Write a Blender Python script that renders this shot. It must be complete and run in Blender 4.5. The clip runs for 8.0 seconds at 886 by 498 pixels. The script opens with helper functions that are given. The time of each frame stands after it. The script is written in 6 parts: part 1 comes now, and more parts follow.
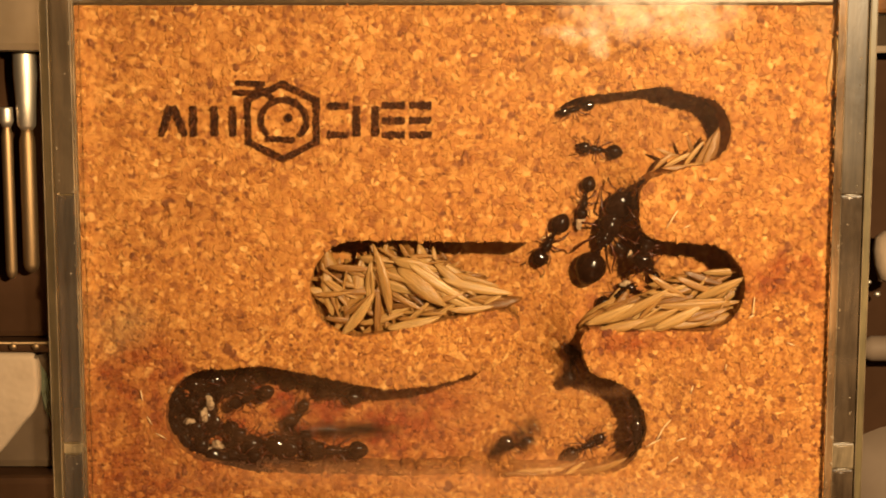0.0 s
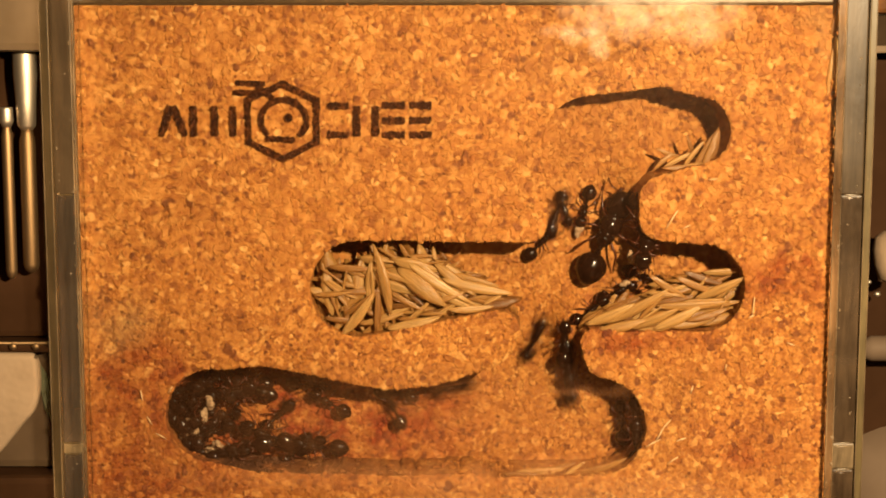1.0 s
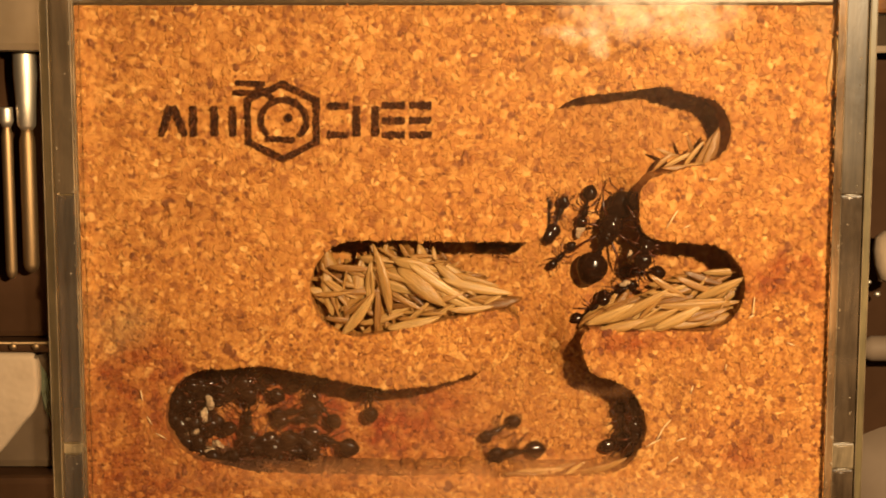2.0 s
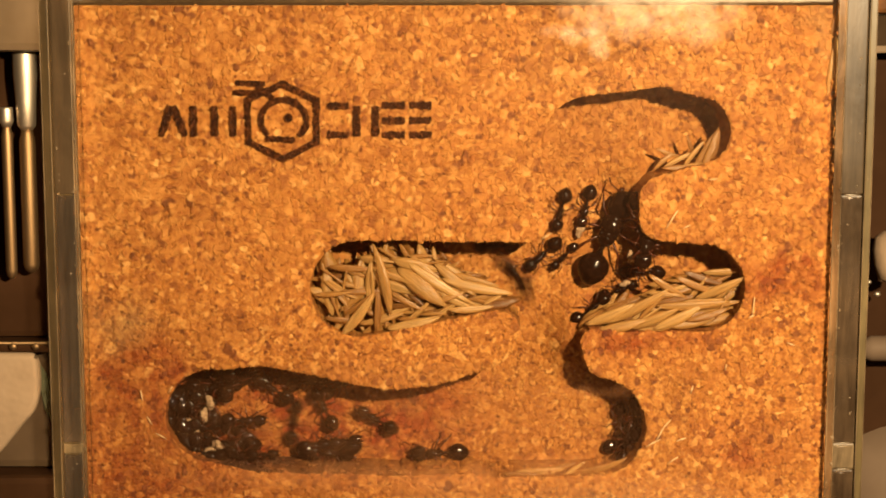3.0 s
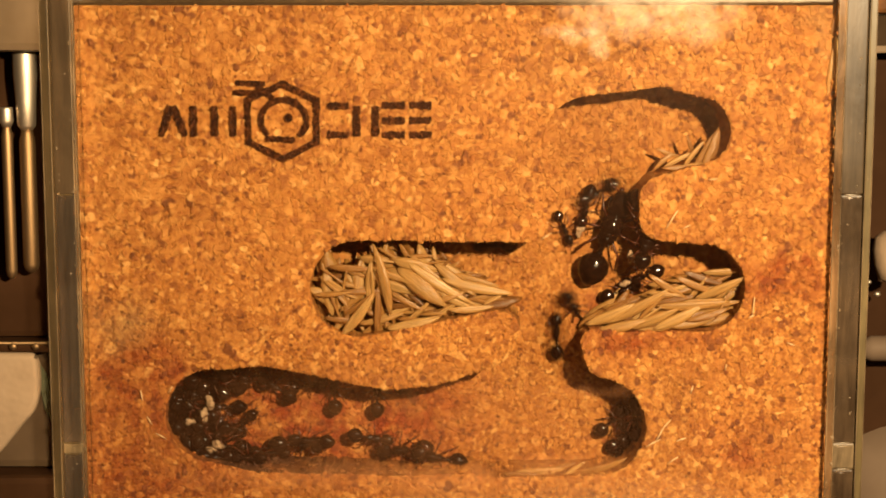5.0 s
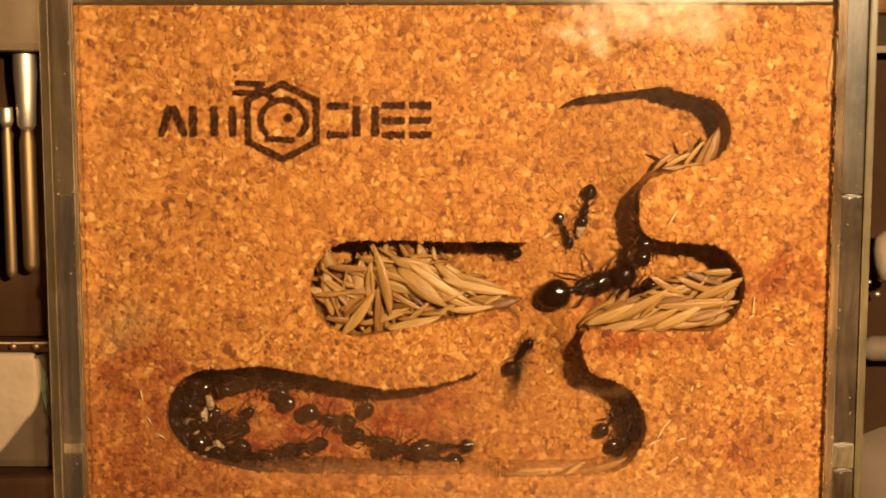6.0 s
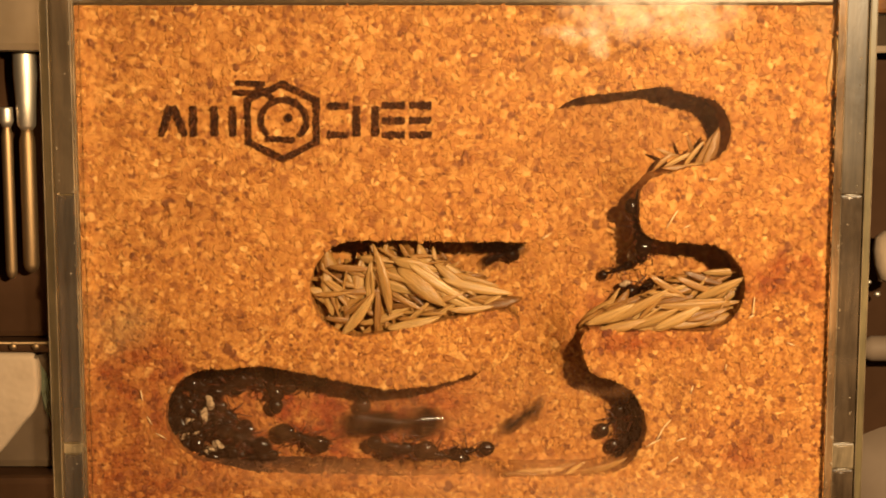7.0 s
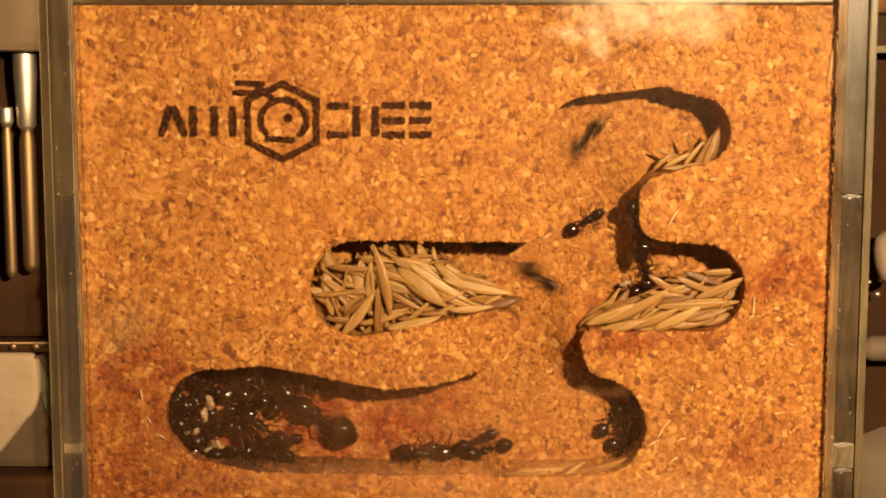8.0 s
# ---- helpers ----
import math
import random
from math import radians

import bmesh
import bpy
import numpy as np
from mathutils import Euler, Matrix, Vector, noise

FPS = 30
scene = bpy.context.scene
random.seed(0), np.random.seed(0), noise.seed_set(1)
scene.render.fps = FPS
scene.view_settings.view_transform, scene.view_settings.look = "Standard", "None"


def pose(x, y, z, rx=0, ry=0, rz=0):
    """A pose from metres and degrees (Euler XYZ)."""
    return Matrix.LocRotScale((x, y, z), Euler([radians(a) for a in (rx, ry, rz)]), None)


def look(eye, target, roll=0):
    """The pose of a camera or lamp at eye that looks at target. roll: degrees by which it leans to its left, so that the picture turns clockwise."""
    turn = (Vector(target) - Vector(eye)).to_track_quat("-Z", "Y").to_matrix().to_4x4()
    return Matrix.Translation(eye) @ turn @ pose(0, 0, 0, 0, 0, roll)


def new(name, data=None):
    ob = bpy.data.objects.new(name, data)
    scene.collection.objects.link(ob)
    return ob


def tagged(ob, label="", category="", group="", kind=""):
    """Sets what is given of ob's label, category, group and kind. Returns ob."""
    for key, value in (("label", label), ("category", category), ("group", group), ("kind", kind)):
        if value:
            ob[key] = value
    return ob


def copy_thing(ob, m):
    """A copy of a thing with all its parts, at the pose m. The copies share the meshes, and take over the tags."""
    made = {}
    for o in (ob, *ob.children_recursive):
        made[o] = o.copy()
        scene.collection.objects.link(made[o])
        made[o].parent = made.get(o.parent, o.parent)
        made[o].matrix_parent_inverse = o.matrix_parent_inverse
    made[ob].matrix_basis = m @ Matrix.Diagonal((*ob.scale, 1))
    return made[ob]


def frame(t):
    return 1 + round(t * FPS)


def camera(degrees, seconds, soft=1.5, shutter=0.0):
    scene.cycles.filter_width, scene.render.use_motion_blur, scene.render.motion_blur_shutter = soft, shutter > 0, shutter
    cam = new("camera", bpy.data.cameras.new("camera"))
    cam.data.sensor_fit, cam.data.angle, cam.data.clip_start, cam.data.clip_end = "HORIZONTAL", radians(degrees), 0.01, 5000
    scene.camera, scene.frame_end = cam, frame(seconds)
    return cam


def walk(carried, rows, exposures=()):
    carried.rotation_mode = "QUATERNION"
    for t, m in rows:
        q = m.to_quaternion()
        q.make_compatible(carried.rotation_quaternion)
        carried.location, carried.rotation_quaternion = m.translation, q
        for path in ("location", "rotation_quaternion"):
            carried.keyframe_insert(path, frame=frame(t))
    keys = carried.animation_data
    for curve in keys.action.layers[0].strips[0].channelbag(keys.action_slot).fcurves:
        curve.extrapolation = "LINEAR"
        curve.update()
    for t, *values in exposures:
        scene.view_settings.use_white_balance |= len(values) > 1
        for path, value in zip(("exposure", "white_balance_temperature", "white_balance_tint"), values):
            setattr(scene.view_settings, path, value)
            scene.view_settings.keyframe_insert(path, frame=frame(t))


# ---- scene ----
MM = 0.001

# ---- camera: stands still before the nest, tilted a little downwards ----
cam = camera(30.0, 8.0, soft=1.82, shutter=1.5)
EYE, AIM = (0.0, -0.21811, 0.030265), (0.0, 0.0, 0.0)
walk(cam, [(0.0, look(EYE, AIM)), (8.0, look(EYE, AIM))])

# ---- world and light: a dim room, one warm lamp in front of the nest, above and beside the camera ----
world = bpy.data.worlds.new("room_dusk")
world.use_nodes = True
world.node_tree.nodes["Background"].inputs[0].default_value = (1.0, 0.72, 0.45, 1)
world.node_tree.nodes["Background"].inputs[1].default_value = 0.02
scene.world = world

lamp = bpy.data.lights.new("desk_lamp_light", "AREA")
lamp.shape, lamp.size, lamp.energy, lamp.color = "DISK", 0.010, 1.82, (1.0, 0.755, 0.44)
lamp_ob = new("desk_lamp_light", lamp)
lamp_ob.matrix_world = look((0.090, -0.205, 0.074), (0.0, 0.0, 0.0))

scene.view_settings.exposure = 0.0


# ---- material helpers ----
class Nodes:
    def __init__(self, name):
        self.m = bpy.data.materials.new(name)
        self.m.use_nodes = True
        self.t = self.m.node_tree
        self.b = self.t.nodes["Principled BSDF"]
        self.out = self.t.nodes["Material Output"]
        co = self.t.nodes.new("ShaderNodeTexCoord")
        self.obj = co.outputs["Object"]

    def n(self, kind, **kw):
        node = self.t.nodes.new(kind)
        for k, v in kw.items():
            if k in ("operation", "blend_type", "data_type", "feature", "distance", "bands_direction", "wave_type", "noise_dimensions"):
                if k == "operation":
                    node.operation = v
                elif k == "blend_type":
                    node.blend_type = v
                elif k == "data_type":
                    node.data_type = v
                elif k == "feature":
                    node.feature = v
                elif k == "distance":
                    node.distance = v
                elif k == "wave_type":
                    node.wave_type = v
                elif k == "bands_direction":
                    node.bands_direction = v
        return node

    def link(self, a, b):
        self.t.links.new(a, b)

    def noise(self, scale, detail=3.0, rough=0.55, vec=None, distortion=0.0):
        node = self.n("ShaderNodeTexNoise")
        node.inputs["Scale"].default_value, node.inputs["Detail"].default_value = scale, detail
        node.inputs["Roughness"].default_value, node.inputs["Distortion"].default_value = rough, distortion
        self.link(vec or self.obj, node.inputs["Vector"])
        return node

    def voronoi(self, scale, vec=None, feature="F1", rand=1.0):
        node = self.n("ShaderNodeTexVoronoi", feature=feature)
        node.inputs["Scale"].default_value, node.inputs["Randomness"].default_value = scale, rand
        self.link(vec or self.obj, node.inputs["Vector"])
        return node

    def ramp(self, fac, stops):
        node = self.n("ShaderNodeValToRGB")
        els = node.color_ramp.elements
        while len(els) < len(stops):
            els.new(0.5)
        for e, (p, c) in zip(els, stops):
            e.position = p
            e.color = (*c, 1) if len(c) == 3 else c
        self.link(fac, node.inputs[0])
        return node.outputs[0]

    def mix(self, fac, a, b, blend="MIX"):
        node = self.n("ShaderNodeMix", data_type="RGBA", blend_type=blend)
        for src, sock in ((fac, node.inputs[0]), (a, node.inputs[6]), (b, node.inputs[7])):
            if isinstance(src, (int, float)):
                sock.default_value = src
            elif isinstance(src, tuple):
                sock.default_value = (*src, 1)
            else:
                self.link(src, sock)
        return node.outputs[2]

    def math(self, op, a, b=0.0, clamp=False):
        node = self.n("ShaderNodeMath", operation=op)
        node.use_clamp = clamp
        for src, sock in ((a, node.inputs[0]), (b, node.inputs[1])):
            if isinstance(src, (int, float)):
                sock.default_value = src
            else:
                self.link(src, sock)
        return node.outputs[0]

    def bump(self, height, dist, strength=1.0):
        node = self.n("ShaderNodeBump")
        node.inputs["Strength"].default_value, node.inputs["Distance"].default_value = strength, dist
        self.link(height, node.inputs["Height"])
        self.link(node.outputs[0], self.b.inputs["Normal"])

    def set(self, **kw):
        for k, v in kw.items():
            sock = self.b.inputs[k.replace("_", " ")]
            if isinstance(v, (int, float)):
                sock.default_value = v
            elif isinstance(v, tuple):
                sock.default_value = (*v, 1)
            else:
                self.link(v, sock)


def warp(k, scale, amount):
    """Object coordinates pushed about by noise."""
    nz = k.noise(scale, 2.0)
    sub = k.n("ShaderNodeVectorMath", operation="SUBTRACT")
    k.link(nz.outputs["Color"], sub.inputs[0])
    sub.inputs[1].default_value = (0.5, 0.5, 0.5)
    sc = k.n("ShaderNodeVectorMath", operation="SCALE")
    k.link(sub.outputs[0], sc.inputs[0])
    sc.inputs["Scale"].default_value = amount
    add = k.n("ShaderNodeVectorMath", operation="ADD")
    k.link(k.obj, add.inputs[0])
    k.link(sc.outputs[0], add.inputs[1])
    return add.outputs[0]


def patch(k, x, z, rx, rz, vec):
    """1 at (x, z) in millimetres, falling to 0 at the radii: the mask of one damp patch."""
    mp = k.n("ShaderNodeMapping")
    mp.vector_type = "POINT"
    mp.inputs["Location"].default_value = (-x / rx, 0, -z / rz)
    mp.inputs["Scale"].default_value = (1 / (rx * MM), 0, 1 / (rz * MM))
    k.link(vec, mp.inputs["Vector"])
    ln = k.n("ShaderNodeVectorMath", operation="LENGTH")
    k.link(mp.outputs[0], ln.inputs[0])
    return k.math("SUBTRACT", 1.0, ln.outputs["Value"], True)


# ---- materials ----
def cork_material(name="cork", soiled=0.0, milled=0.0, chips=False):
    k = Nodes(name)
    v = warp(k, 2100, 0.0007)
    nz = k.noise(5200, 2)
    jag = k.n("ShaderNodeVectorMath", operation="SUBTRACT")
    k.link(nz.outputs["Color"], jag.inputs[0])
    jag.inputs[1].default_value = (0.5, 0.5, 0.5)
    sc = k.n("ShaderNodeVectorMath", operation="SCALE")
    k.link(jag.outputs[0], sc.inputs[0])
    sc.inputs["Scale"].default_value = 0.00034
    add = k.n("ShaderNodeVectorMath", operation="ADD")
    k.link(v, add.inputs[0])
    k.link(sc.outputs[0], add.inputs[1])
    v = add.outputs[0]
    big = k.voronoi(1080, v, "SMOOTH_F1")
    big.inputs["Smoothness"].default_value = 0.16
    edge = k.voronoi(1080, v, "DISTANCE_TO_EDGE")
    small = k.voronoi(2300, v, "SMOOTH_F1")
    small.inputs["Smoothness"].default_value = 0.2
    sep = k.n("ShaderNodeSeparateColor")
    k.link(big.outputs["Color"], sep.inputs[0])
    sep2 = k.n("ShaderNodeSeparateColor")
    k.link(small.outputs["Color"], sep2.inputs[0])
    # two grades of granule: coarse chips, and fine crumbs that fill in between some of them
    crumbs = k.ramp(sep.outputs[2], [(0.52, (0, 0, 0)), (0.62, (1, 1, 1))])
    tone = k.math("ADD", k.math("MULTIPLY", sep.outputs[0], k.math("SUBTRACT", 1.0, crumbs)), k.math("MULTIPLY", sep2.outputs[0], crumbs))
    col = k.ramp(tone, [(0.0, (0.15, 0.043, 0.006)), (0.12, (0.27, 0.090, 0.012)), (0.34, (0.355, 0.132, 0.020)),
                        (0.62, (0.40, 0.161, 0.028)), (0.82, (0.45, 0.201, 0.042)), (1.0, (0.56, 0.285, 0.078))])
    if chips:
        # each chip has its own tone: mostly honey brown, some bark-dark, some pale
        geo = k.n("ShaderNodeNewGeometry")
        col = k.ramp(geo.outputs["Random Per Island"], [(0.0, (0.13, 0.038, 0.007)), (0.06, (0.22, 0.072, 0.013)), (0.20, (0.295, 0.109, 0.019)), (0.50, (0.345, 0.136, 0.025)),
                                                        (0.80, (0.395, 0.167, 0.035)), (0.94, (0.455, 0.215, 0.054)), (1.0, (0.54, 0.295, 0.092))])
    # soft variation inside a granule
    soft = k.noise(1500, 3, 0.6)
    col = k.mix(0.6, col, k.ramp(soft.outputs[0], [(0.30, (0.55, 0.44, 0.34)), (0.50, (1, 1, 1)), (0.8, (1.18, 1.2, 1.2))]), "MULTIPLY")
    # dark specks of bark
    speck = k.voronoi(1500, warp(k, 3000, 0.0008))
    dark = k.ramp(speck.outputs["Distance"], [(0.18, (1, 1, 1)), (0.34, (0, 0, 0))])
    sep3 = k.n("ShaderNodeSeparateColor")
    k.link(speck.outputs["Color"], sep3.inputs[0])
    dark = k.math("MULTIPLY", dark, k.math("GREATER_THAN", sep3.outputs[1], 0.60))
    # open joints between granules, short and broken
    patchy = k.ramp(k.noise(1500, 2).outputs[0], [(0.47, (0, 0, 0)), (0.57, (1, 1, 1))])
    crev = k.math("MULTIPLY", k.ramp(edge.outputs["Distance"], [(0.0, (1, 1, 1)), (0.16, (0, 0, 0))]), patchy)
    faint = k.math("MULTIPLY", k.ramp(edge.outputs["Distance"], [(0.0, (1, 1, 1)), (0.14, (0, 0, 0))]), 0.2)
    crev = k.math("MAXIMUM", k.math("MAXIMUM", crev, faint), k.math("MULTIPLY", dark, 0.9))
    if chips:
        # rust-red blotches, pores and short cracks of the bark
        rust = k.ramp(k.noise(1150, 3, 0.6).outputs[0], [(0.52, (0, 0, 0)), (0.68, (1, 1, 1))])
        col = k.mix(k.math("MULTIPLY", rust, 0.75), col, k.mix(1.0, col, (0.62, 0.42, 0.27), "MULTIPLY"))
        pore = k.voronoi(2300, warp(k, 2600, 0.0011))
        sep5 = k.n("ShaderNodeSeparateColor")
        k.link(pore.outputs["Color"], sep5.inputs[0])
        crev = k.math("MULTIPLY", k.ramp(pore.outputs["Distance"], [(0.16, (1, 1, 1)), (0.36, (0, 0, 0))]), k.math("GREATER_THAN", sep5.outputs[0], 0.78))
    col = k.mix(k.math("MULTIPLY", crev, 0.75 if chips else 0.94), col, (0.085, 0.022, 0.004))
    fine = k.noise(7000, 3, 0.7)
    col = k.mix(0.2, col, k.ramp(fine.outputs[0], [(0.25, (0.45, 0.42, 0.4)), (0.7, (1.0, 1.0, 1.0))]), "MULTIPLY")
    # here and there a large pale chip, and slow changes of tone over the sheet
    chip = k.voronoi(640, warp(k, 1500, 0.0009))
    sep4 = k.n("ShaderNodeSeparateColor")
    k.link(chip.outputs["Color"], sep4.inputs[0])
    pale = k.math("MULTIPLY", k.ramp(chip.outputs["Distance"], [(0.34, (1, 1, 1)), (0.42, (0, 0, 0))]), k.math("GREATER_THAN", sep4.outputs[0], 0.86))
    col = k.mix(k.math("MULTIPLY", pale, 0.5), col, (0.50, 0.245, 0.062))
    col = k.mix(0.55, col, k.ramp(k.noise(140, 4, 0.6).outputs[0], [(0.3, (0.72, 0.66, 0.58)), (0.5, (1, 1, 1)), (0.7, (1.16, 1.2, 1.28))]), "MULTIPLY")
    if milled:
        col = k.mix(milled, col, (0.345, 0.133, 0.024))
    # damp, reddish patches round the lower chamber
    wv = warp(k, 160, 0.012)
    damp = k.math("ADD", k.math("MULTIPLY", patch(k, -40, -18, 9, 8, wv), 1.8), k.math("MULTIPLY", patch(k, -18, -33, 60, 16, wv), 0.45), True)
    damp = k.math("ADD", damp, k.math("MULTIPLY", patch(k, -22, -24, 32, 13, wv), 1.8 if milled else 0.45), True)
    damp = k.math("ADD", damp, k.math("MULTIPLY", patch(k, -42, -32, 18, 14, wv), 0.8), True)
    damp = k.math("ADD", damp, k.math("MULTIPLY", patch(k, 27, -11.5, 13, 4.5, wv), 1.3), True)
    damp = k.math("ADD", damp, k.math("MULTIPLY", patch(k, 44.5, -3.6, 9, 3.4, wv), 1.7), True)
    damp = k.math("ADD", damp, k.math("MULTIPLY", patch(k, 41, -26.5, 13, 4.5, wv), 0.9), True)
    damp = k.math("ADD", damp, k.math("MULTIPLY", patch(k, 48, -2.2, 1.6, 1.2, wv), 2.0), True)
    damp = k.math("MULTIPLY", damp, k.ramp(k.noise(330, 4, 0.65).outputs[0], [(0.38, (0.3, 0.3, 0.3)), (0.60, (1, 1, 1))]))
    col = k.mix(damp, col, k.mix(1.0, col, (0.55, 0.195, 0.05) if milled else (0.58, 0.31, 0.14), "MULTIPLY"))
    # greyish mould near the side and the corner
    grey = k.math("ADD", patch(k, -43.5, -10.5, 7, 6, wv), patch(k, 49, 29, 5, 4, wv), True)
    col = k.mix(k.math("MULTIPLY", grey, 0.4), col, (0.16, 0.11, 0.05))
    if soiled > 0.3:
        # droppings and damp dirt on the ledge of the nest corner
        col = k.mix(k.math("MULTIPLY", patch(k, -26, -31, 24, 5, wv), 1.3, True), col, (0.065, 0.024, 0.008))
    if soiled:
        col = k.mix(soiled, col, k.ramp(k.noise(500, 3).outputs[0], [(0.3, (0.42, 0.34, 0.26)), (0.7, (0.85, 0.8, 0.7))]), "MULTIPLY")
    k.set(Base_Color=col, Roughness=0.72)
    k.b.inputs["Specular IOR Level"].default_value = 0.3
    h = k.math("SUBTRACT", k.math("MULTIPLY", fine.outputs[0], 0.25), k.math("MULTIPLY", crev, 0.7))
    h = k.math("ADD", h, k.math("MULTIPLY", soft.outputs[0], 0.7))
    k.bump(h, 0.0004, 0.6)
    return k.m


def burnt_material():
    k = Nodes("burnt_cork")
    nz = k.noise(2200, 4, 0.65)
    k.set(Base_Color=k.ramp(nz.outputs[0], [(0.34, (0.010, 0.0028, 0.001)), (0.52, (0.036, 0.010, 0.0025)), (0.70, (0.13, 0.040, 0.009))]), Roughness=0.5)
    k.b.inputs["Specular IOR Level"].default_value = 0.12
    k.bump(nz.outputs[0], 0.0006, 1.0)
    return k.m


def acrylic(name, tint=(0.96, 0.95, 0.92), rough=0.02, smudge=0.0, clear=1.0, mottle=0.0):
    k = Nodes(name)
    k.set(Base_Color=tint, Roughness=rough, IOR=1.49)
    k.b.inputs["Transmission Weight"].default_value = clear
    if mottle:
        k.b.inputs["Specular IOR Level"].default_value = 0.08
    mp = k.n("ShaderNodeMapping")
    mp.inputs["Scale"].default_value = (900, 900, 130)
    mp.inputs["Rotation"].default_value = (0, 0.5, 0)
    k.link(k.obj, mp.inputs["Vector"])
    if mottle:
        # grime in long runs, and fine pale specks of dust
        up = k.n("ShaderNodeMapping")
        up.inputs["Scale"].default_value = (700, 700, 60)
        k.link(k.obj, up.inputs["Vector"])
        runs = k.noise(1.0, 4, 0.65, up.outputs[0], 0.8)
        cloud = k.noise(110, 4, 0.6)
        col = k.mix(mottle, tint, k.ramp(runs.outputs[0], [(0.3, (0.45, 0.42, 0.38)), (0.52, (1, 1, 1)), (0.75, (1.9, 1.85, 1.75))]), "MULTIPLY")
        col = k.mix(mottle, col, k.ramp(cloud.outputs[0], [(0.32, (0.55, 0.5, 0.45)), (0.5, (1, 1, 1)), (0.7, (1.6, 1.55, 1.45))]), "MULTIPLY")
        dots = k.voronoi(1700)
        sp = k.n("ShaderNodeSeparateColor")
        k.link(dots.outputs["Color"], sp.inputs[0])
        dot = k.math("MULTIPLY", k.ramp(dots.outputs["Distance"], [(0.10, (1, 1, 1)), (0.22, (0, 0, 0))]), k.math("GREATER_THAN", sp.outputs[0], 0.94))
        k.set(Base_Color=k.mix(k.math("MULTIPLY", dot, 0.8), col, (0.26, 0.19, 0.125)))
        k.link(k.math("MULTIPLY", k.math("SUBTRACT", 1.0, k.math("MULTIPLY", dot, 0.8)), clear), k.b.inputs["Transmission Weight"])
    if smudge:
        nz = k.noise(90, 5, 0.65, distortion=1.5)
        k.set(Roughness=k.ramp(nz.outputs[0], [(0.45, (rough,) * 3), (0.75, (rough + smudge,) * 3)]))
        k.bump(k.noise(1.0, 4, 0.7, mp.outputs[0], 1.0).outputs[0], 0.0002, 0.14)
    return k.m


def sheet_glass(name, tint, ior):
    """A clear polished sheet: lets light straight through and mirrors by its angle; a light dusting lies on it, more of
    it in dull patches, and its orange tint imitates light bounced into the shade.
    """
    k = Nodes(name)
    clear, gloss, mixed, fres = k.n("ShaderNodeBsdfTransparent"), k.n("ShaderNodeBsdfGlossy"), k.n("ShaderNodeMixShader"), k.n("ShaderNodeFresnel")
    clear.inputs["Color"].default_value = (*tint, 1)
    gloss.inputs["Roughness"].default_value = 0.03
    fres.inputs["IOR"].default_value = ior
    k.link(fres.outputs[0], mixed.inputs[0])
    k.link(clear.outputs[0], mixed.inputs[1])
    k.link(gloss.outputs[0], mixed.inputs[2])
    dust_bounce, veiled = k.n("ShaderNodeBsdfDiffuse"), k.n("ShaderNodeMixShader")
    wv = warp(k, 90, 0.012)
    dull = k.math("MAXIMUM", k.math("MULTIPLY", patch(k, 28, 24, 54, 30, wv), 0.010), k.math("MULTIPLY", patch(k, 24, -38, 50, 7.5, wv), 0.045))
    grain = k.ramp(k.noise(900, 4, 0.7).outputs[0], [(0.35, (0.6, 0.6, 0.6)), (0.7, (1.4, 1.4, 1.4))])
    # the orange tint stands in for light that the cork bounces into shade
    k.link(k.mix(k.math("MULTIPLY", dull, 90.0, True), (0.85, 0.30, 0.12), (0.78, 0.57, 0.38)), dust_bounce.inputs["Color"])
    k.link(k.math("MULTIPLY", k.math("ADD", dull, 0.0022), grain), veiled.inputs[0])
    k.link(mixed.outputs[0], veiled.inputs[1])
    k.link(dust_bounce.outputs[0], veiled.inputs[2])
    k.link(veiled.outputs[0], k.out.inputs["Surface"])
    return k.m


def film_material(name, colour, low, high, scale, spots):
    """Water droplets, dried smears and painted glare: part clear, part whitish."""
    k = Nodes(name)
    nz = k.noise(scale, 5, 0.6)
    k.set(Base_Color=colour, Roughness=0.45)
    mask, soft_at = None, warp(k, 220, 0.003)
    for x, z, rx, rz, w in spots:
        m = k.math("MULTIPLY", k.math("MULTIPLY", patch(k, x, z, rx, rz, soft_at), 1.3, True), w)
        mask = m if mask is None else k.math("MAXIMUM", mask, m)
    k.set(Alpha=k.math("MULTIPLY", mask, k.ramp(nz.outputs[0], [(0.35, (low,) * 3), (0.72, (high,) * 3)])))
    return k.m


def chitin(name, dark, light, rough, gloss=0.55):
    k = Nodes(name)
    nz = k.noise(1800, 3)
    k.set(Base_Color=k.ramp(nz.outputs[0], [(0.35, dark), (0.7, light)]), Roughness=rough)
    k.b.inputs["Specular IOR Level"].default_value = gloss
    k.bump(k.noise(2600, 3, 0.6).outputs[0], 0.00016, 0.1)
    return k.m


